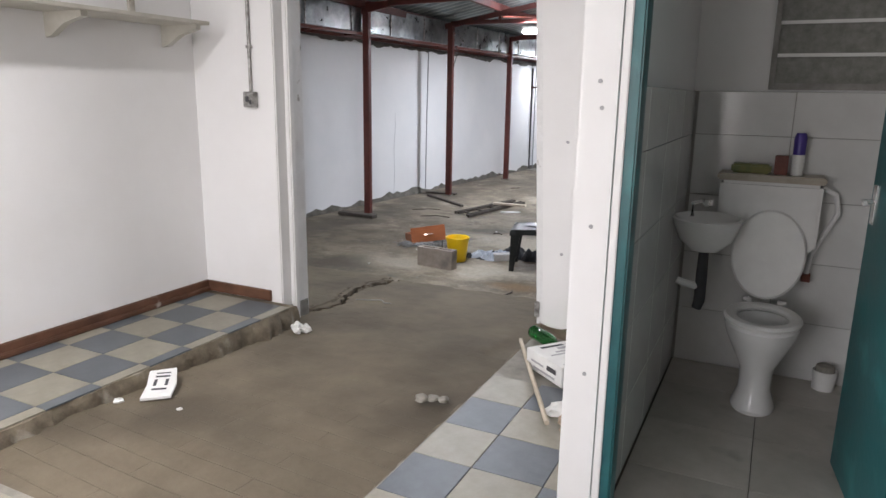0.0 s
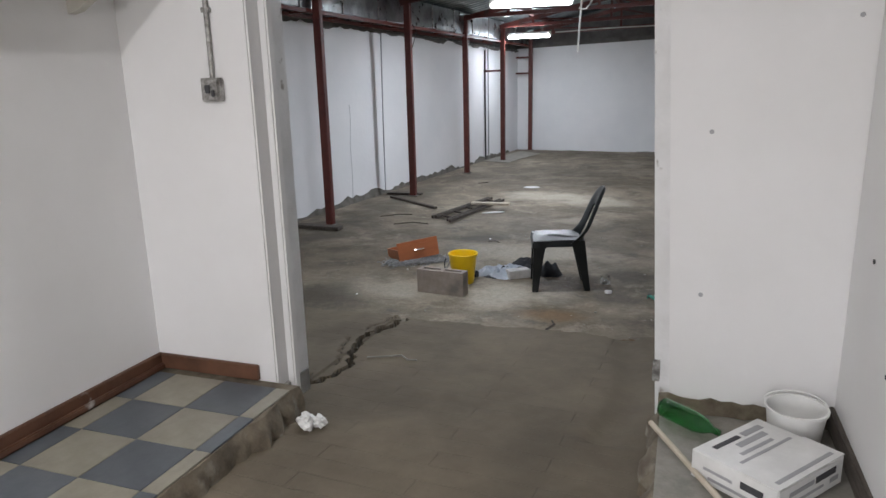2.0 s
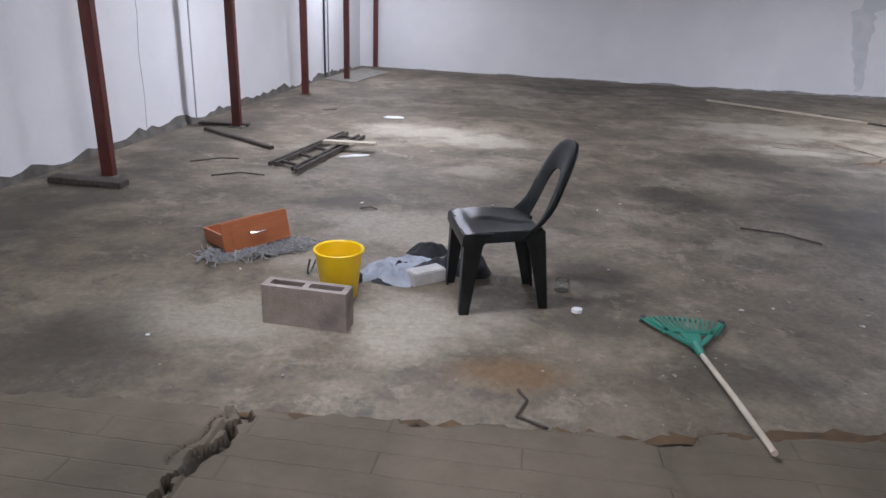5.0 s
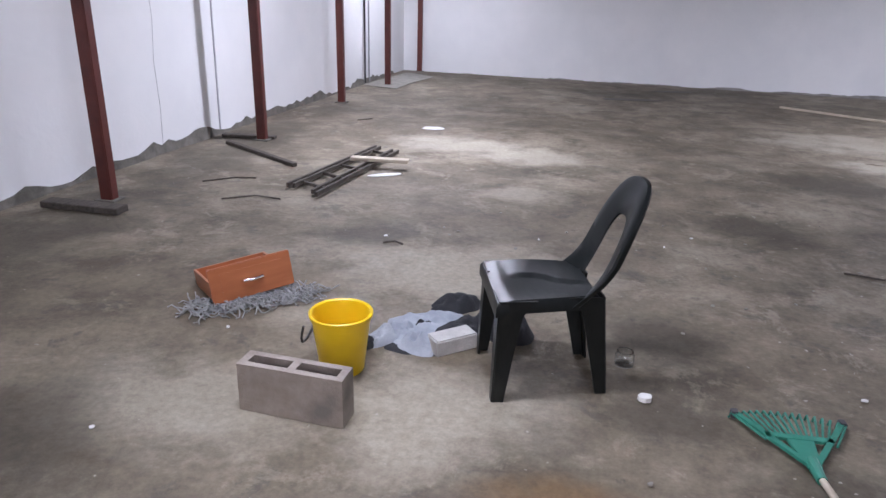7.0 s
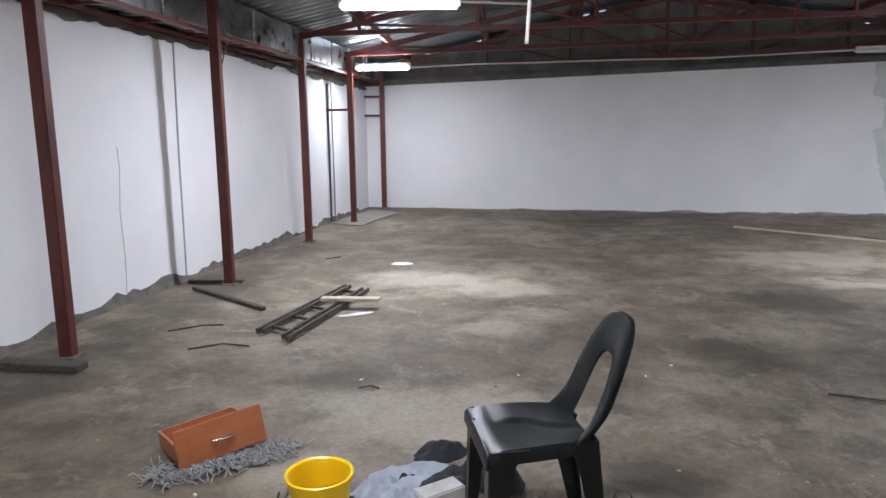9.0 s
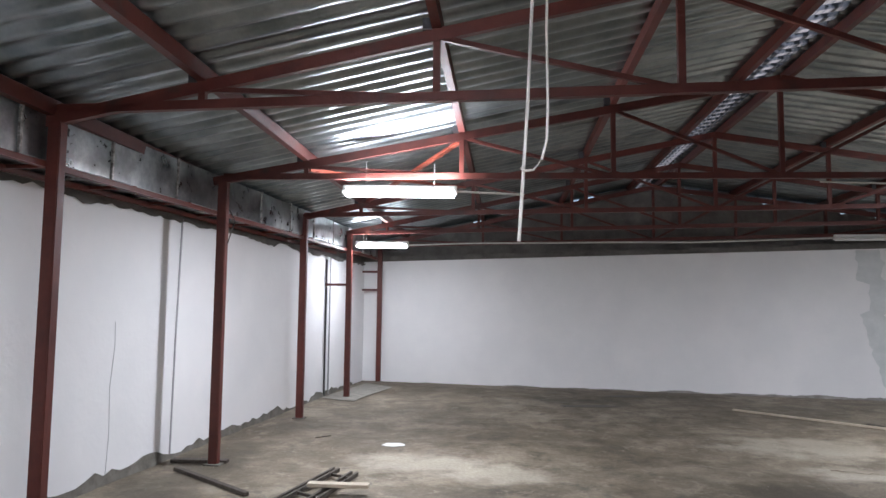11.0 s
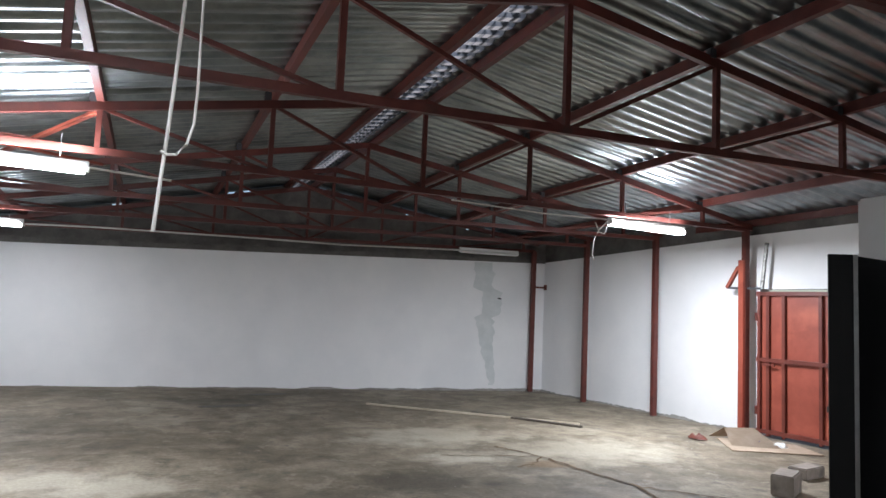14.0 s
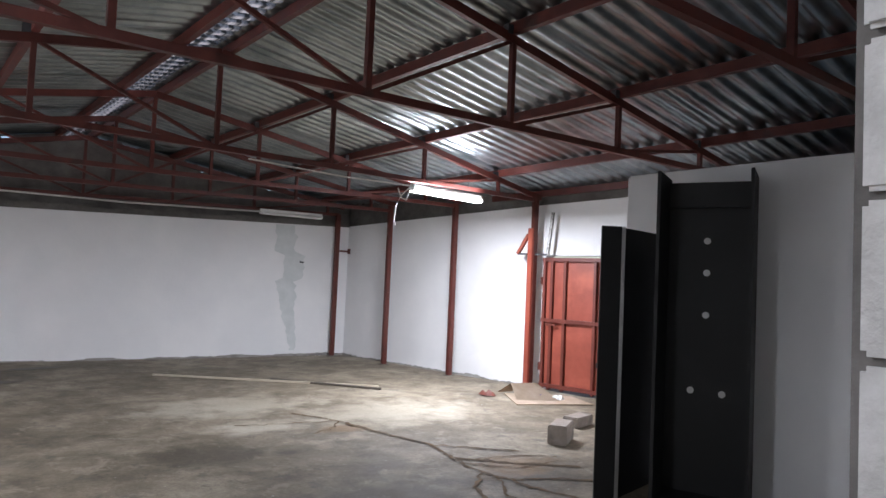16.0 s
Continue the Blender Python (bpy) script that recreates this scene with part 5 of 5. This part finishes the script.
def ragged_slab(name, x0, x1, y0, y1, z1, rag_right, seed, lab):
    bm = bmesh.new()
    prev = None
    n = 70
    for i in range(n + 1):
        y = y0 + (y1 - y0) * i / n
        r1 = 0.035 * noise.noise(Vector((y * 5, seed, 0))) + 0.014 * noise.noise(Vector((y * 23, seed, 3)))
        e = (x1 + r1) if rag_right else (x0 + r1)
        o = x0 if rag_right else x1
        sgn = 1 if rag_right else -1
        lean = 0.02 + 0.10 * abs(noise.noise(Vector((y * 8, seed, 9)))) + 0.03 * abs(noise.noise(Vector((y * 31, seed, 2))))
        cur = [bm.verts.new(q) for q in ((o, y, 0.0), (o, y, z1), (e - sgn * 0.004, y, z1), (e + sgn * 0.006, y, z1 - 0.02), (e + sgn * lean * 0.6, y, z1 - 0.06), (e + sgn * lean, y, 0.0))]
        if prev:
            for k in range(6):
                bm.faces.new((prev[k], cur[k], cur[(k + 1) % 6], prev[(k + 1) % 6]))
        else:
            bm.faces.new(cur)
        prev = cur
    bm.faces.new(prev)
    return structure(part(name, bm, broken_bed, smooth=True), lab, "floor")


platform_w = ragged_slab("platform_west", LX, -2.40, 0.70, 2.80, PLATFORM - 0.008, True, 2, "raised mortar bed with a broken edge beside the sunken strip")
ragged_slab("platform_east_edge", -0.80, -0.60, -0.4, 3.055, PLATFORM - 0.0135, False, 6, "broken brown mortar edge of the tiled floor")
structure(part("platform_foot", bx(LX, -0.4, 0.0, -1.75, 0.62, 0.295), mortar), "lower mortar bed of the tiles", "floor")

# fixtures of the front room
structure(part("skirting_west", bx(LX, -3.5, PLATFORM, LX + 0.022, 2.80, PLATFORM + 0.075, bevel=0.004), brown_skirt), "brown painted skirting", "skirting")
structure(part("skirting_quadrant", bx(LX + 0.023, -3.5, PLATFORM, LX + 0.045, 2.78, PLATFORM + 0.03, bevel=0.006), brown_skirt), "brown quadrant strip at the skirting foot", "skirting")
structure(part("skirting_pier", bx(LX + 0.023, 2.778, PLATFORM, -2.61, 2.80, PLATFORM + 0.075, bevel=0.004), brown_skirt), "brown painted skirting with missing paint", "skirting")
structure(part("skirting_east", bx(RX - 0.022, 1.5, PLATFORM, RX - 0.002, 3.05, PLATFORM + 0.09, bevel=0.004), timber_dark), "dark dirty skirting", "skirting")
structure(part("skirting_door_east", jagged_band((-0.80, 3.058), (RX, 3.058), PLATFORM, 0.04, 0.08, 0.008, 0.04, 44), broken_bed), "stained bare plaster above the tiles", "skirting")

sh = thing("wall_shelf", "cream painted wooden wall shelf on brackets", "shelf", Matrix.Translation((LX, 0, 2.15)))
part("board", bx(0.0, -1.5, 0.0, 0.34, 2.62, 0.022, bevel=0.004), shelf_paint, sh)
for y in (-0.9, 0.1, 1.0, 1.78, 2.56):
    bm = bmesh.new()
    pts = [(0.0, 0.0), (0.30, 0.0), (0.30, -0.03), (0.16, -0.06), (0.05, -0.12), (0.0, -0.13)]
    f = [bm.verts.new((x, y - 0.02, z)) for x, z in pts]
    g_ = [bm.verts.new((x, y + 0.02, z)) for x, z in pts]
    for i in range(6):
        bm.faces.new((f[i], f[(i + 1) % 6], g_[(i + 1) % 6], g_[i]))
    bm.faces.new(f)
    bm.faces.new(g_[::-1])
    part("bracket", bm, shelf_paint, sh)
part("divider", bx(0.0, 2.3, 0.022, 0.02, 2.34, 0.5), shelf_paint, sh)

so = thing("wall_socket", "worn metal light switch box on the pier", "switch", Matrix.Translation((-2.705, 2.80, 1.70)))
part("back_box", bx(-0.05, -0.035, -0.05, 0.05, 0.0, 0.05, bevel=0.005), socket_grey, so)
part("switch_plate", bx(-0.042, -0.042, -0.042, 0.042, -0.036, 0.042, bevel=0.002), socket_grey, so)
part("rocker", bx(-0.02, -0.05, -0.015, 0.008, -0.043, 0.02, bevel=0.003), ink, so)
part("knob", bx(0.012, -0.05, -0.03, 0.03, -0.043, 0.0, bevel=0.003), ink, so)
part("conduit", tube([(0, -0.012, 0.05), (0, -0.012, 1.25)], 0.011, 8), socket_grey, so, "thin grey metal conduit")
part("saddle", bx(-0.02, -0.02, 0.32, 0.02, 0.0, 0.34), socket_grey, so)

# partition and toilet
pbm = bx(RX, 1.40, 0.2, -0.012, 3.06, 2.95)
for v in pbm.verts:
    if v.co.y < 2:
        v.co.x -= 0.022
bmesh.ops.bevel(pbm, geom=pbm.edges[:], offset=0.01, segments=2, affect='EDGES')
structure(part("partition_wall", pbm, front_wall), "white partition between the front room and the toilet", "wall")
for k, (x, y, z) in enumerate(((RX - 0.009, 2.45, 0.82), (RX - 0.016, 1.9, 1.6), (RX - 0.005, 2.75, 1.1))):
    ob = part("wall_plug", tube([(0.004, 0, 0), (-0.004, 0, 0)], 0.008, 8), ink)
    ob.location = (x, y, z)
    tagged(ob, "small dark screw hole in the partition", "screw")
for k, z in enumerate((0.35, 0.85, 1.35, 1.72, 1.8)):
    ob = part("wall_plug", tube([(0, 0.004, 0), (0, -0.003, 0)], 0.007, 8), ink_soft)
    ob.location = (-0.10 + 0.01 * (k % 2), 1.40, z)
    tagged(ob, "small screw head in the partition end", "screw")
for x, z in ((-0.77, 0.85), (-0.75, 1.5), (-0.2, 1.9)):
    ob = part("wall_plug", tube([(0, 0.004, 0), (0, -0.004, 0)], 0.009, 8), ink_soft)
    ob.location = (x if x > -0.7 else -0.66, 3.06, z)
    tagged(ob, "small screw hole in the white wall", "screw")
structure(part("toilet_wall_east", bx(0.92, 1.40, 0.2, 1.04, 3.06, 2.95), front_wall), "white side wall of the toilet", "wall")
structure(part("toilet_wall_front", bx(0.90, 1.28, 0.2, 3.2, 1.40, 2.95), front_wall), "white front wall of the toilet", "wall")
fr = structure(part("toilet_door_frame", bx(-0.032, 1.385, PLATFORM, 0.026, 1.48, 2.42, bevel=0.006), teal), "teal painted door frame of the toilet", "door frame")
part("paint_lap", bx(-0.034, 1.378, PLATFORM, -0.010, 1.3845, 2.42, bevel=0.003), front_wall, fr, "white paint lapped over the frame")
part("head", bx(0.026, 1.385, 2.36, 0.90, 1.48, 2.42), teal, fr)
part("jamb", bx(0.84, 1.385, PLATFORM, 0.90, 1.48, 2.42), teal, fr)
dr = thing("toilet_door", "teal painted door standing open into the toilet", "door", Matrix.Translation((0.83, 1.50, PLATFORM + 0.01)) @ Matrix.Rotation(radians(97), 4, 'Z'))
part("leaf", bx(0, -0.02, 0, 0.66, 0.02, 2.0, bevel=0.004), teal, dr)
part("handle", tube([(0.60, 0.02, 1.05), (0.60, 0.06, 1.05), (0.54, 0.065, 1.05)], 0.009, 8), chrome, dr, "chrome lever handle")
part("handle_plate", bx(0.58, 0.0205, 0.97, 0.62, 0.026, 1.11, bevel=0.002), chrome, dr)

win = structure(part("window_2", bx(0.34, 3.046, 1.81, 0.86, 3.058, 2.45), louvre_dirt), "dirty high louvre window recess", "window")
for z in (1.96, 2.11, 2.27):
    part("bar", bx(0.35, 3.025, z - 0.008, 0.85, 3.04, z + 0.008, bevel=0.002), plastic_white, win)
for x0, x1, z0, z1 in ((0.33, 0.355, 1.80, 2.45), (0.845, 0.87, 1.80, 2.45), (0.355, 0.845, 1.80, 1.83)):
    part("window_frame", bx(x0, 3.02, z0, x1, 3.0455, z1), rough_render, win)

F = PLATFORM
wc = thing("toilet", "white ceramic toilet with the seat lid raised", "toilet", Matrix.Translation((0.43, 2.58, F)))
part("pedestal", lathe([(0, 0), (0.10, 0), (0.105, 0.02), (0.075, 0.10), (0.078, 0.20), (0.12, 0.28), (0.16, 0.36), (0.172, 0.41), (0.165, 0.425), (0.13, 0.42), (0.11, 0.36), (0.05, 0.28), (0, 0.27)], 36, 0.92, 1.2), ceramic, wc, smooth=True)
part("seat", lathe([(0.125, 0.428), (0.175, 0.428), (0.18, 0.44), (0.17, 0.452), (0.13, 0.45), (0.12, 0.44), (0.125, 0.428)], 36, 0.92, 1.2), plastic_white, wc, smooth=True)
bm = lathe([(0, -0.012), (0.19, -0.012), (0.2, 0.0), (0.19, 0.012), (0, 0.016)], 36, 0.82, 1.08)
bm.transform(Matrix.Translation((-0.01, 0.245, 0.68)) @ Matrix.Rotation(radians(80), 4, 'X'))
part("lid", bm, plastic_white, wc, smooth=True)
for s_ in (-1, 1):
    part("hinge", bx(s_ * 0.075 - 0.02, 0.19, 0.45, s_ * 0.075 + 0.02, 0.225, 0.475, bevel=0.004), chrome, wc)
ci = part("cistern", bx(-0.26, 0.29, 0.70, 0.19, 0.46, 1.02, bevel=0.015), ceramic, wc)
part("cistern_lid", bx(-0.275, 0.275, 1.022, 0.20, 0.465, 1.055, bevel=0.008), stained_lid, ci)
part("flush_pipe", tube([(0.19, 0.40, 1.0), (0.25, 0.40, 0.97), (0.27, 0.41, 0.88), (0.22, 0.42, 0.76), (0.18, 0.42, 0.66), (0.17, 0.42, 0.55)], 0.013, 8), ceramic, wc, smooth=True)
part("valve", bx(0.15, 0.40, 0.53, 0.19, 0.44, 0.57), rust_red, wc)
LIDZ = F + 1.055
t = part("scouring_pad", bx(-0.09, -0.04, 0, 0.09, 0.04, 0.045, bevel=0.01), moss)
t.location = (0.30, 2.95, LIDZ)
tagged(t, "green and yellow packet lying on the cistern", "packet")
t = part("small_carton", bx(-0.03, -0.03, 0, 0.03, 0.03, 0.09, bevel=0.004), rust_red)
t.location = (0.43, 2.95, LIDZ)
tagged(t, "small red-brown carton on the cistern", "carton")
t = thing("spray_can", "white aerosol can with a purple cap", "aerosol", Matrix.Translation((0.50, 2.95, LIDZ)))
part("can", lathe([(0, 0), (0.026, 0), (0.028, 0.005), (0.028, 0.09), (0.022, 0.10), (0, 0.10)], 20), plastic_white, t, smooth=True)
part("cap", lathe([(0, 0.10), (0.027, 0.098), (0.028, 0.18), (0.02, 0.2), (0, 0.2)], 20), purple, t, smooth=True)

ba = thing("hand_basin", "small white ceramic hand basin on the wall", "basin", Matrix.Translation((0.15, 2.60, F + 0.72)))
part("bowl", lathe([(0, 0.0), (0.05, 0.0), (0.09, 0.05), (0.115, 0.13), (0.12, 0.15), (0.11, 0.155), (0.095, 0.14), (0.06, 0.07), (0, 0.06)], 32, 1.3, 1.5), ceramic, ba, smooth=True)
part("tap", tube([(-0.07, 0.02, 0.15), (-0.07, 0.02, 0.21), (-0.03, 0.02, 0.225), (-0.005, 0.02, 0.20)], 0.011, 8), chrome, ba, smooth=True)
part("tap_head", lathe([(0, 0.21), (0.02, 0.21), (0.02, 0.235), (0, 0.24)], 12), chrome, ba)
part("waste_pipe", tube([(0, 0, 0.0), (0, 0, -0.12), (0, 0.01, -0.25), (-0.01, 0.01, -0.29)], [0.022, 0.026, 0.026, 0.022], 12), ink, ba, "black waste trap", smooth=True)
part("trap_arm", tube([(0, 0, -0.18), (-0.08, 0, -0.17), (-0.11, 0, -0.16)], 0.018, 10), ceramic, ba)
t = thing("toilet_brush", "white toilet brush pot in the corner", "toilet brush", Matrix.Translation((0.74, 2.96, F)))
part("pot", lathe([(0, 0), (0.05, 0), (0.055, 0.1), (0.05, 0.1), (0.045, 0.01), (0, 0.01)], 20), plastic_white, t, smooth=True)
part("bristles", lathe([(0.02, 0.02), (0.044, 0.10), (0.04, 0.125), (0, 0.13)], 16), mortar, t)

# loose things of the front room
pb = thing("tile_carton", "white printed carton lying on the tiles", "carton", Matrix.Translation((-0.42, 2.34, F)) @ Matrix.Rotation(radians(52), 4, 'Z'))
part("body", bx(0, 0, 0, 0.38, 0.32, 0.105, bevel=0.004), paper_white, pb)
part("flap", bx(0.0, 0.0, 0.106, 0.38, 0.14, 0.109), paper_white, pb)
for x0, x1, z0, z1, mt in ((0.06, 0.20, 0.062, 0.078, ink_soft), (0.21, 0.33, 0.058, 0.082, ink), (0.05, 0.26, 0.03, 0.040, ink_soft), (0.30, 0.35, 0.028, 0.045, ink_soft)):
    part("print", bx(x0, -0.0022, z0, x1, -0.0006, z1), mt, pb, "printed bar")
for y0, y1, z0, z1, mt in ((0.05, 0.13, 0.05, 0.075, ink), (0.16, 0.27, 0.05, 0.06, ink_soft), (0.06, 0.25, 0.02, 0.03, ink_soft)):
    part("print", bx(-0.0022, y0, z0, -0.0006, y1, z1), mt, pb, "printed bar")
for x0, x1, y0, y1 in ((0.10, 0.28, 0.19, 0.205), (0.14, 0.30, 0.225, 0.25)):
    part("print", bx(x0, y0, 0.1056, x1, y1, 0.1066), ink_soft, pb, "printed bar")
for y0, y1, x0, x1, mt in ((0.02, 0.035, 0.03, 0.35, ink_soft), (0.16, 0.172, 0.05, 0.34, ink_soft), (0.265, 0.285, 0.06, 0.20, ink), (0.262, 0.288, 0.22, 0.33, ink_soft)):
    part("print", bx(x0, y0, 0.1092 if y1 < 0.14 else 0.1056, x1, y1, 0.1102 if y1 < 0.14 else 0.1066), mt, pb, "printed bar")
tb = thing("white_tub", "empty white plastic tub with a wire handle", "tub", Matrix.Translation((-0.30, 2.90, F)))
part("shell", lathe([(0, 0), (0.085, 0), (0.09, 0.006), (0.105, 0.13), (0.112, 0.132), (0.112, 0.142), (0.103, 0.142), (0.086, 0.012), (0, 0.01)], 36), plastic_white, tb, smooth=True)
part("handle", tube([(0.11 * math.cos(k / 12 * math.pi), 0.03 + 0.06 * math.sin(k / 12 * math.pi), 0.138 + 0.025 * math.sin(k / 12 * math.pi)) for k in range(13)], 0.003, 6), plastic_white, tb)
bt = part("green_bottle", lathe([(0, 0), (0.036, 0), (0.04, 0.01), (0.04, 0.16), (0.03, 0.2), (0.013, 0.23), (0.013, 0.26), (0.011, 0.26), (0.011, 0.23), (0.027, 0.198), (0.037, 0.158), (0.037, 0.012), (0, 0.004)], 20), green_film, smooth=True)
bt.matrix_world = Matrix.Translation((-0.78, 2.96, F + 0.043)) @ Matrix.Rotation(radians(-35), 4, 'Z') @ Matrix.Rotation(radians(92), 4, 'Y')
tagged(bt, "empty green plastic bottle lying on the tiles", "bottle")
st = part("wooden_stick", tube([(0, 0, 0), (0.47, -0.98, 0.03)], 0.011, 10), timber_pale, smooth=True)
st.location = (-0.82, 2.86, F + 0.014)
tagged(st, "pale wooden broomstick lying on the tiles", "stick")


def rubble(x, y, r, mat, lab, seed, z):
    bm = bmesh.new()
    bmesh.ops.create_icosphere(bm, subdivisions=2, radius=r)
    for v_ in bm.verts:
        v_.co *= 1 + 0.5 * noise.noise(v_.co / r * 1.3 + Vector((seed, 0, 0)))
        v_.co.z = max(v_.co.z * 0.6, -r * 0.3)
    ob = part("rubble", bm, mat)
    ob.location = (x, y, z + r * 0.3)
    return tagged(ob, lab, "rubble")


for k, (x, y, r) in enumerate(((-0.36, 2.08, 0.05), (-0.27, 2.10, 0.06), (-0.20, 2.06, 0.05), (-0.30, 2.0, 0.04), (-0.18, 2.0, 0.045), (-0.25, 1.92, 0.05))):
    rubble(x, y, r, cardboard if k % 2 else paper_white, "broken plaster lump on the tiles", 60 + k, F)
for k, (x, y, r) in enumerate(((-1.05, 2.06, 0.035), (-1.0, 2.09, 0.03), (-0.95, 2.10, 0.028), (-2.34, 1.34, 0.026), (-2.02, 1.42, 0.014))):
    rubble(x, y, r, mortar if k < 3 else paper_white, "broken lump on the sunken concrete", 70 + k, 0.262)
pp = thing("torn_paper", "torn white printed packet leaning on the broken edge", "paper", Matrix.Translation((-2.24, 1.38, 0.275)) @ Matrix.Rotation(radians(38), 4, 'Z') @ Matrix.Rotation(radians(8), 4, 'X'))
part("sheet", prism([(0, 0), (0.14, 0.01), (0.15, 0.13), (0.13, 0.28), (0.0, 0.26), (0.01, 0.12)], 0, 0.014), paper_white, pp)
for k, (x0, y0, x1, y1) in enumerate(((0.04, 0.07, 0.11, 0.085), (0.04, 0.11, 0.055, 0.17), (0.095, 0.11, 0.11, 0.17), (0.04, 0.19, 0.11, 0.205), (0.04, 0.225, 0.11, 0.235))):
    part("print", bx(x0, y0, 0.0145, x1, y1, 0.0155), ink, pp, "printed bar")
bm = bmesh.new()
for cx, cy, r in ((0, 0, 0.042), (0.062, 0.012, 0.034), (0.028, -0.03, 0.026)):
    q = bmesh.ops.create_icosphere(bm, subdivisions=3, radius=r * 0.8)["verts"]
    for v_ in q:
        f = 1 + 0.65 * noise.noise(v_.co / r * 2.1 + Vector((cx * 90, 3, 1))) + 0.25 * noise.noise(v_.co / r * 5)
        v_.co = v_.co * f + Vector((cx, cy, r * 0.8))
        v_.co.z = max(v_.co.z, 0.001)
cr = part("crumpled_paper", bm, paper_white)
cr.location = (-2.29, 2.66, 0.218)
tagged(cr, "crumpled white paper on the sunken concrete", "paper")
cable("wire_piece", [(-2.40, 3.52, 0.19), (-2.28, 3.57, 0.19), (-2.22, 3.60, 0.192), (-2.16, 3.55, 0.19), (-2.11, 3.56, 0.19)], 0.005, mortar, "bent piece of wire on the concrete", "wire")
rub = thing("joint_rubble", "loose grit and broken concrete along the joint", "rubble", Matrix.Translation((-2.5, 3.6, 0.16)))
rub["kind"] = "stuff"
rng = random.Random(8)
bm = bmesh.new()
for k in range(130):
    y = rng.uniform(2.95, 4.33)
    x = -2.52 + rng.gauss(0, 0.035) - 0.05 * math.sin(y * 7)
    if k > 90:
        x, y = rng.uniform(-2.5, -0.5), 4.36 + rng.gauss(0, 0.03)
    r = rng.uniform(0.004, 0.012)
    z = 0.275 - 0.042 * max(0, y - 1.2) - (0.02 if k <= 90 else 0.05)
    q = bmesh.ops.create_icosphere(bm, subdivisions=1, radius=r)["verts"]
    for v_ in q:
        v_.co = Vector((v_.co.x * rng.uniform(.7, 1.4), v_.co.y, v_.co.z * 0.7)) + Vector((x + 2.5, y - 3.6, z - 0.16))
ob = part("grit", bm, crack_dark, rub)
ob["kind"] = "stuff"

# ---- tiles, last ----
T = 0.285


def tile_mesh(w, h, t, mat, name="tile", axis="z"):
    bm = bx(0.0015, 0.0015, 0, w - 0.0015, h - 0.0015, t)
    bmesh.ops.bevel(bm, geom=[e for e in bm.edges if all(v_.co.z > t / 2 for v_ in e.verts)], offset=0.0012, segments=1, affect='EDGES')
    me = bpy.data.meshes.new(name)
    bm.to_mesh(me)
    bm.free()
    me.materials.append(mat)
    return me


def floor_tiles(parent, x0, y0, nx, ny, z, parity, size, mats, xmin=-99, xmax=99, ymin=-99, ymax=99, j0=0, i0=0):
    cache = {}
    for i in range(i0, i0 + nx):
        for j_ in range(j0, j0 + ny):
            ax, ay = x0 + i * size, y0 + j_ * size
            bx0, by0, bx1, by1 = max(ax, xmin), max(ay, ymin), min(ax + size, xmax), min(ay + size, ymax)
            if bx1 - bx0 < 0.03 or by1 - by0 < 0.03:
                continue
            mt = mats[(i + j_ + parity) % 2]
            key = (round(bx1 - bx0, 3), round(by1 - by0, 3), mt.name)
            if key not in cache:
                cache[key] = tile_mesh(bx1 - bx0, by1 - by0, 0.008, mt)
            ob = new("tile", cache[key])
            ob.parent = parent
            ob.location = (bx0, by0, z)


mats = (tile_dark, tile_light)
floor_tiles(platform_w, -2.77, 1.31, 4, 8, PLATFORM - 0.008, 0, T, mats, xmin=LX + 0.046, xmax=-2.41, ymin=0.72, ymax=2.777, j0=-3, i0=-2)
floor_tiles(bpy.data.objects["platform_foot"], -2.77, 1.31, 6, 5, 0.295, 0, T, mats, xmin=LX + 0.046, xmax=-1.80, ymin=-0.4, ymax=0.58, j0=-6, i0=-2)
floor_tiles(bpy.data.objects["front_floor"], -0.815, 2.06, 3, 10, PLATFORM - 0.012, 1, 0.29, mats, xmin=-0.78, xmax=RX - 0.024, ymin=-0.6, ymax=3.05, j0=-9)
wcf = structure(part("toilet_floor", bx(0.0, 1.40, PLATFORM - 0.008, 0.92, 3.06, PLATFORM - 0.006), grout), "dark grout bed of the toilet floor", "floor")
floor_tiles(wcf, 0.01, 1.36, 4, 5, PLATFORM - 0.006, 0, 0.44, (wc_floor, wc_floor), xmin=0.01, xmax=0.915, ymin=1.41, ymax=3.04)
back = structure(part("tile_bed_back", bx(0.0, 3.05, PLATFORM, 0.92, 3.057, 1.79), wall_grout), "grout bed of the toilet wall", "wall")
side = structure(part("tile_bed_side", bx(-0.010, 1.49, PLATFORM, -0.004, 3.05, 1.79), wall_grout), "grout bed of the toilet wall", "wall")
LINES = (1.79, 1.575, 1.265, 0.955, 0.645, PLATFORM)
for top, low in zip(LINES, LINES[1:]):
    me_back = tile_mesh(0.445, top - low, 0.008, wc_tile)
    for c_ in range(2):
        ob = new("tile", me_back)
        ob.parent = back
        ob.matrix_world = Matrix.Translation((0.014 + c_ * 0.446, 3.051, low)) @ Matrix.Rotation(radians(90), 4, 'X')
    for c_ in range(3):
        ob = new("tile", me_back)
        ob.parent = side
        ob.matrix_world = Matrix.Translation((-0.005, 1.70 + c_ * 0.446, low)) @ Matrix.Rotation(radians(90), 4, 'Z') @ Matrix.Rotation(radians(90), 4, 'X')
    first = new("tile", tile_mesh(0.20, top - low, 0.008, wc_tile))
    first.parent = side
    first.matrix_world = Matrix.Translation((-0.005, 1.499, low)) @ Matrix.Rotation(radians(90), 4, 'Z') @ Matrix.Rotation(radians(90), 4, 'X')
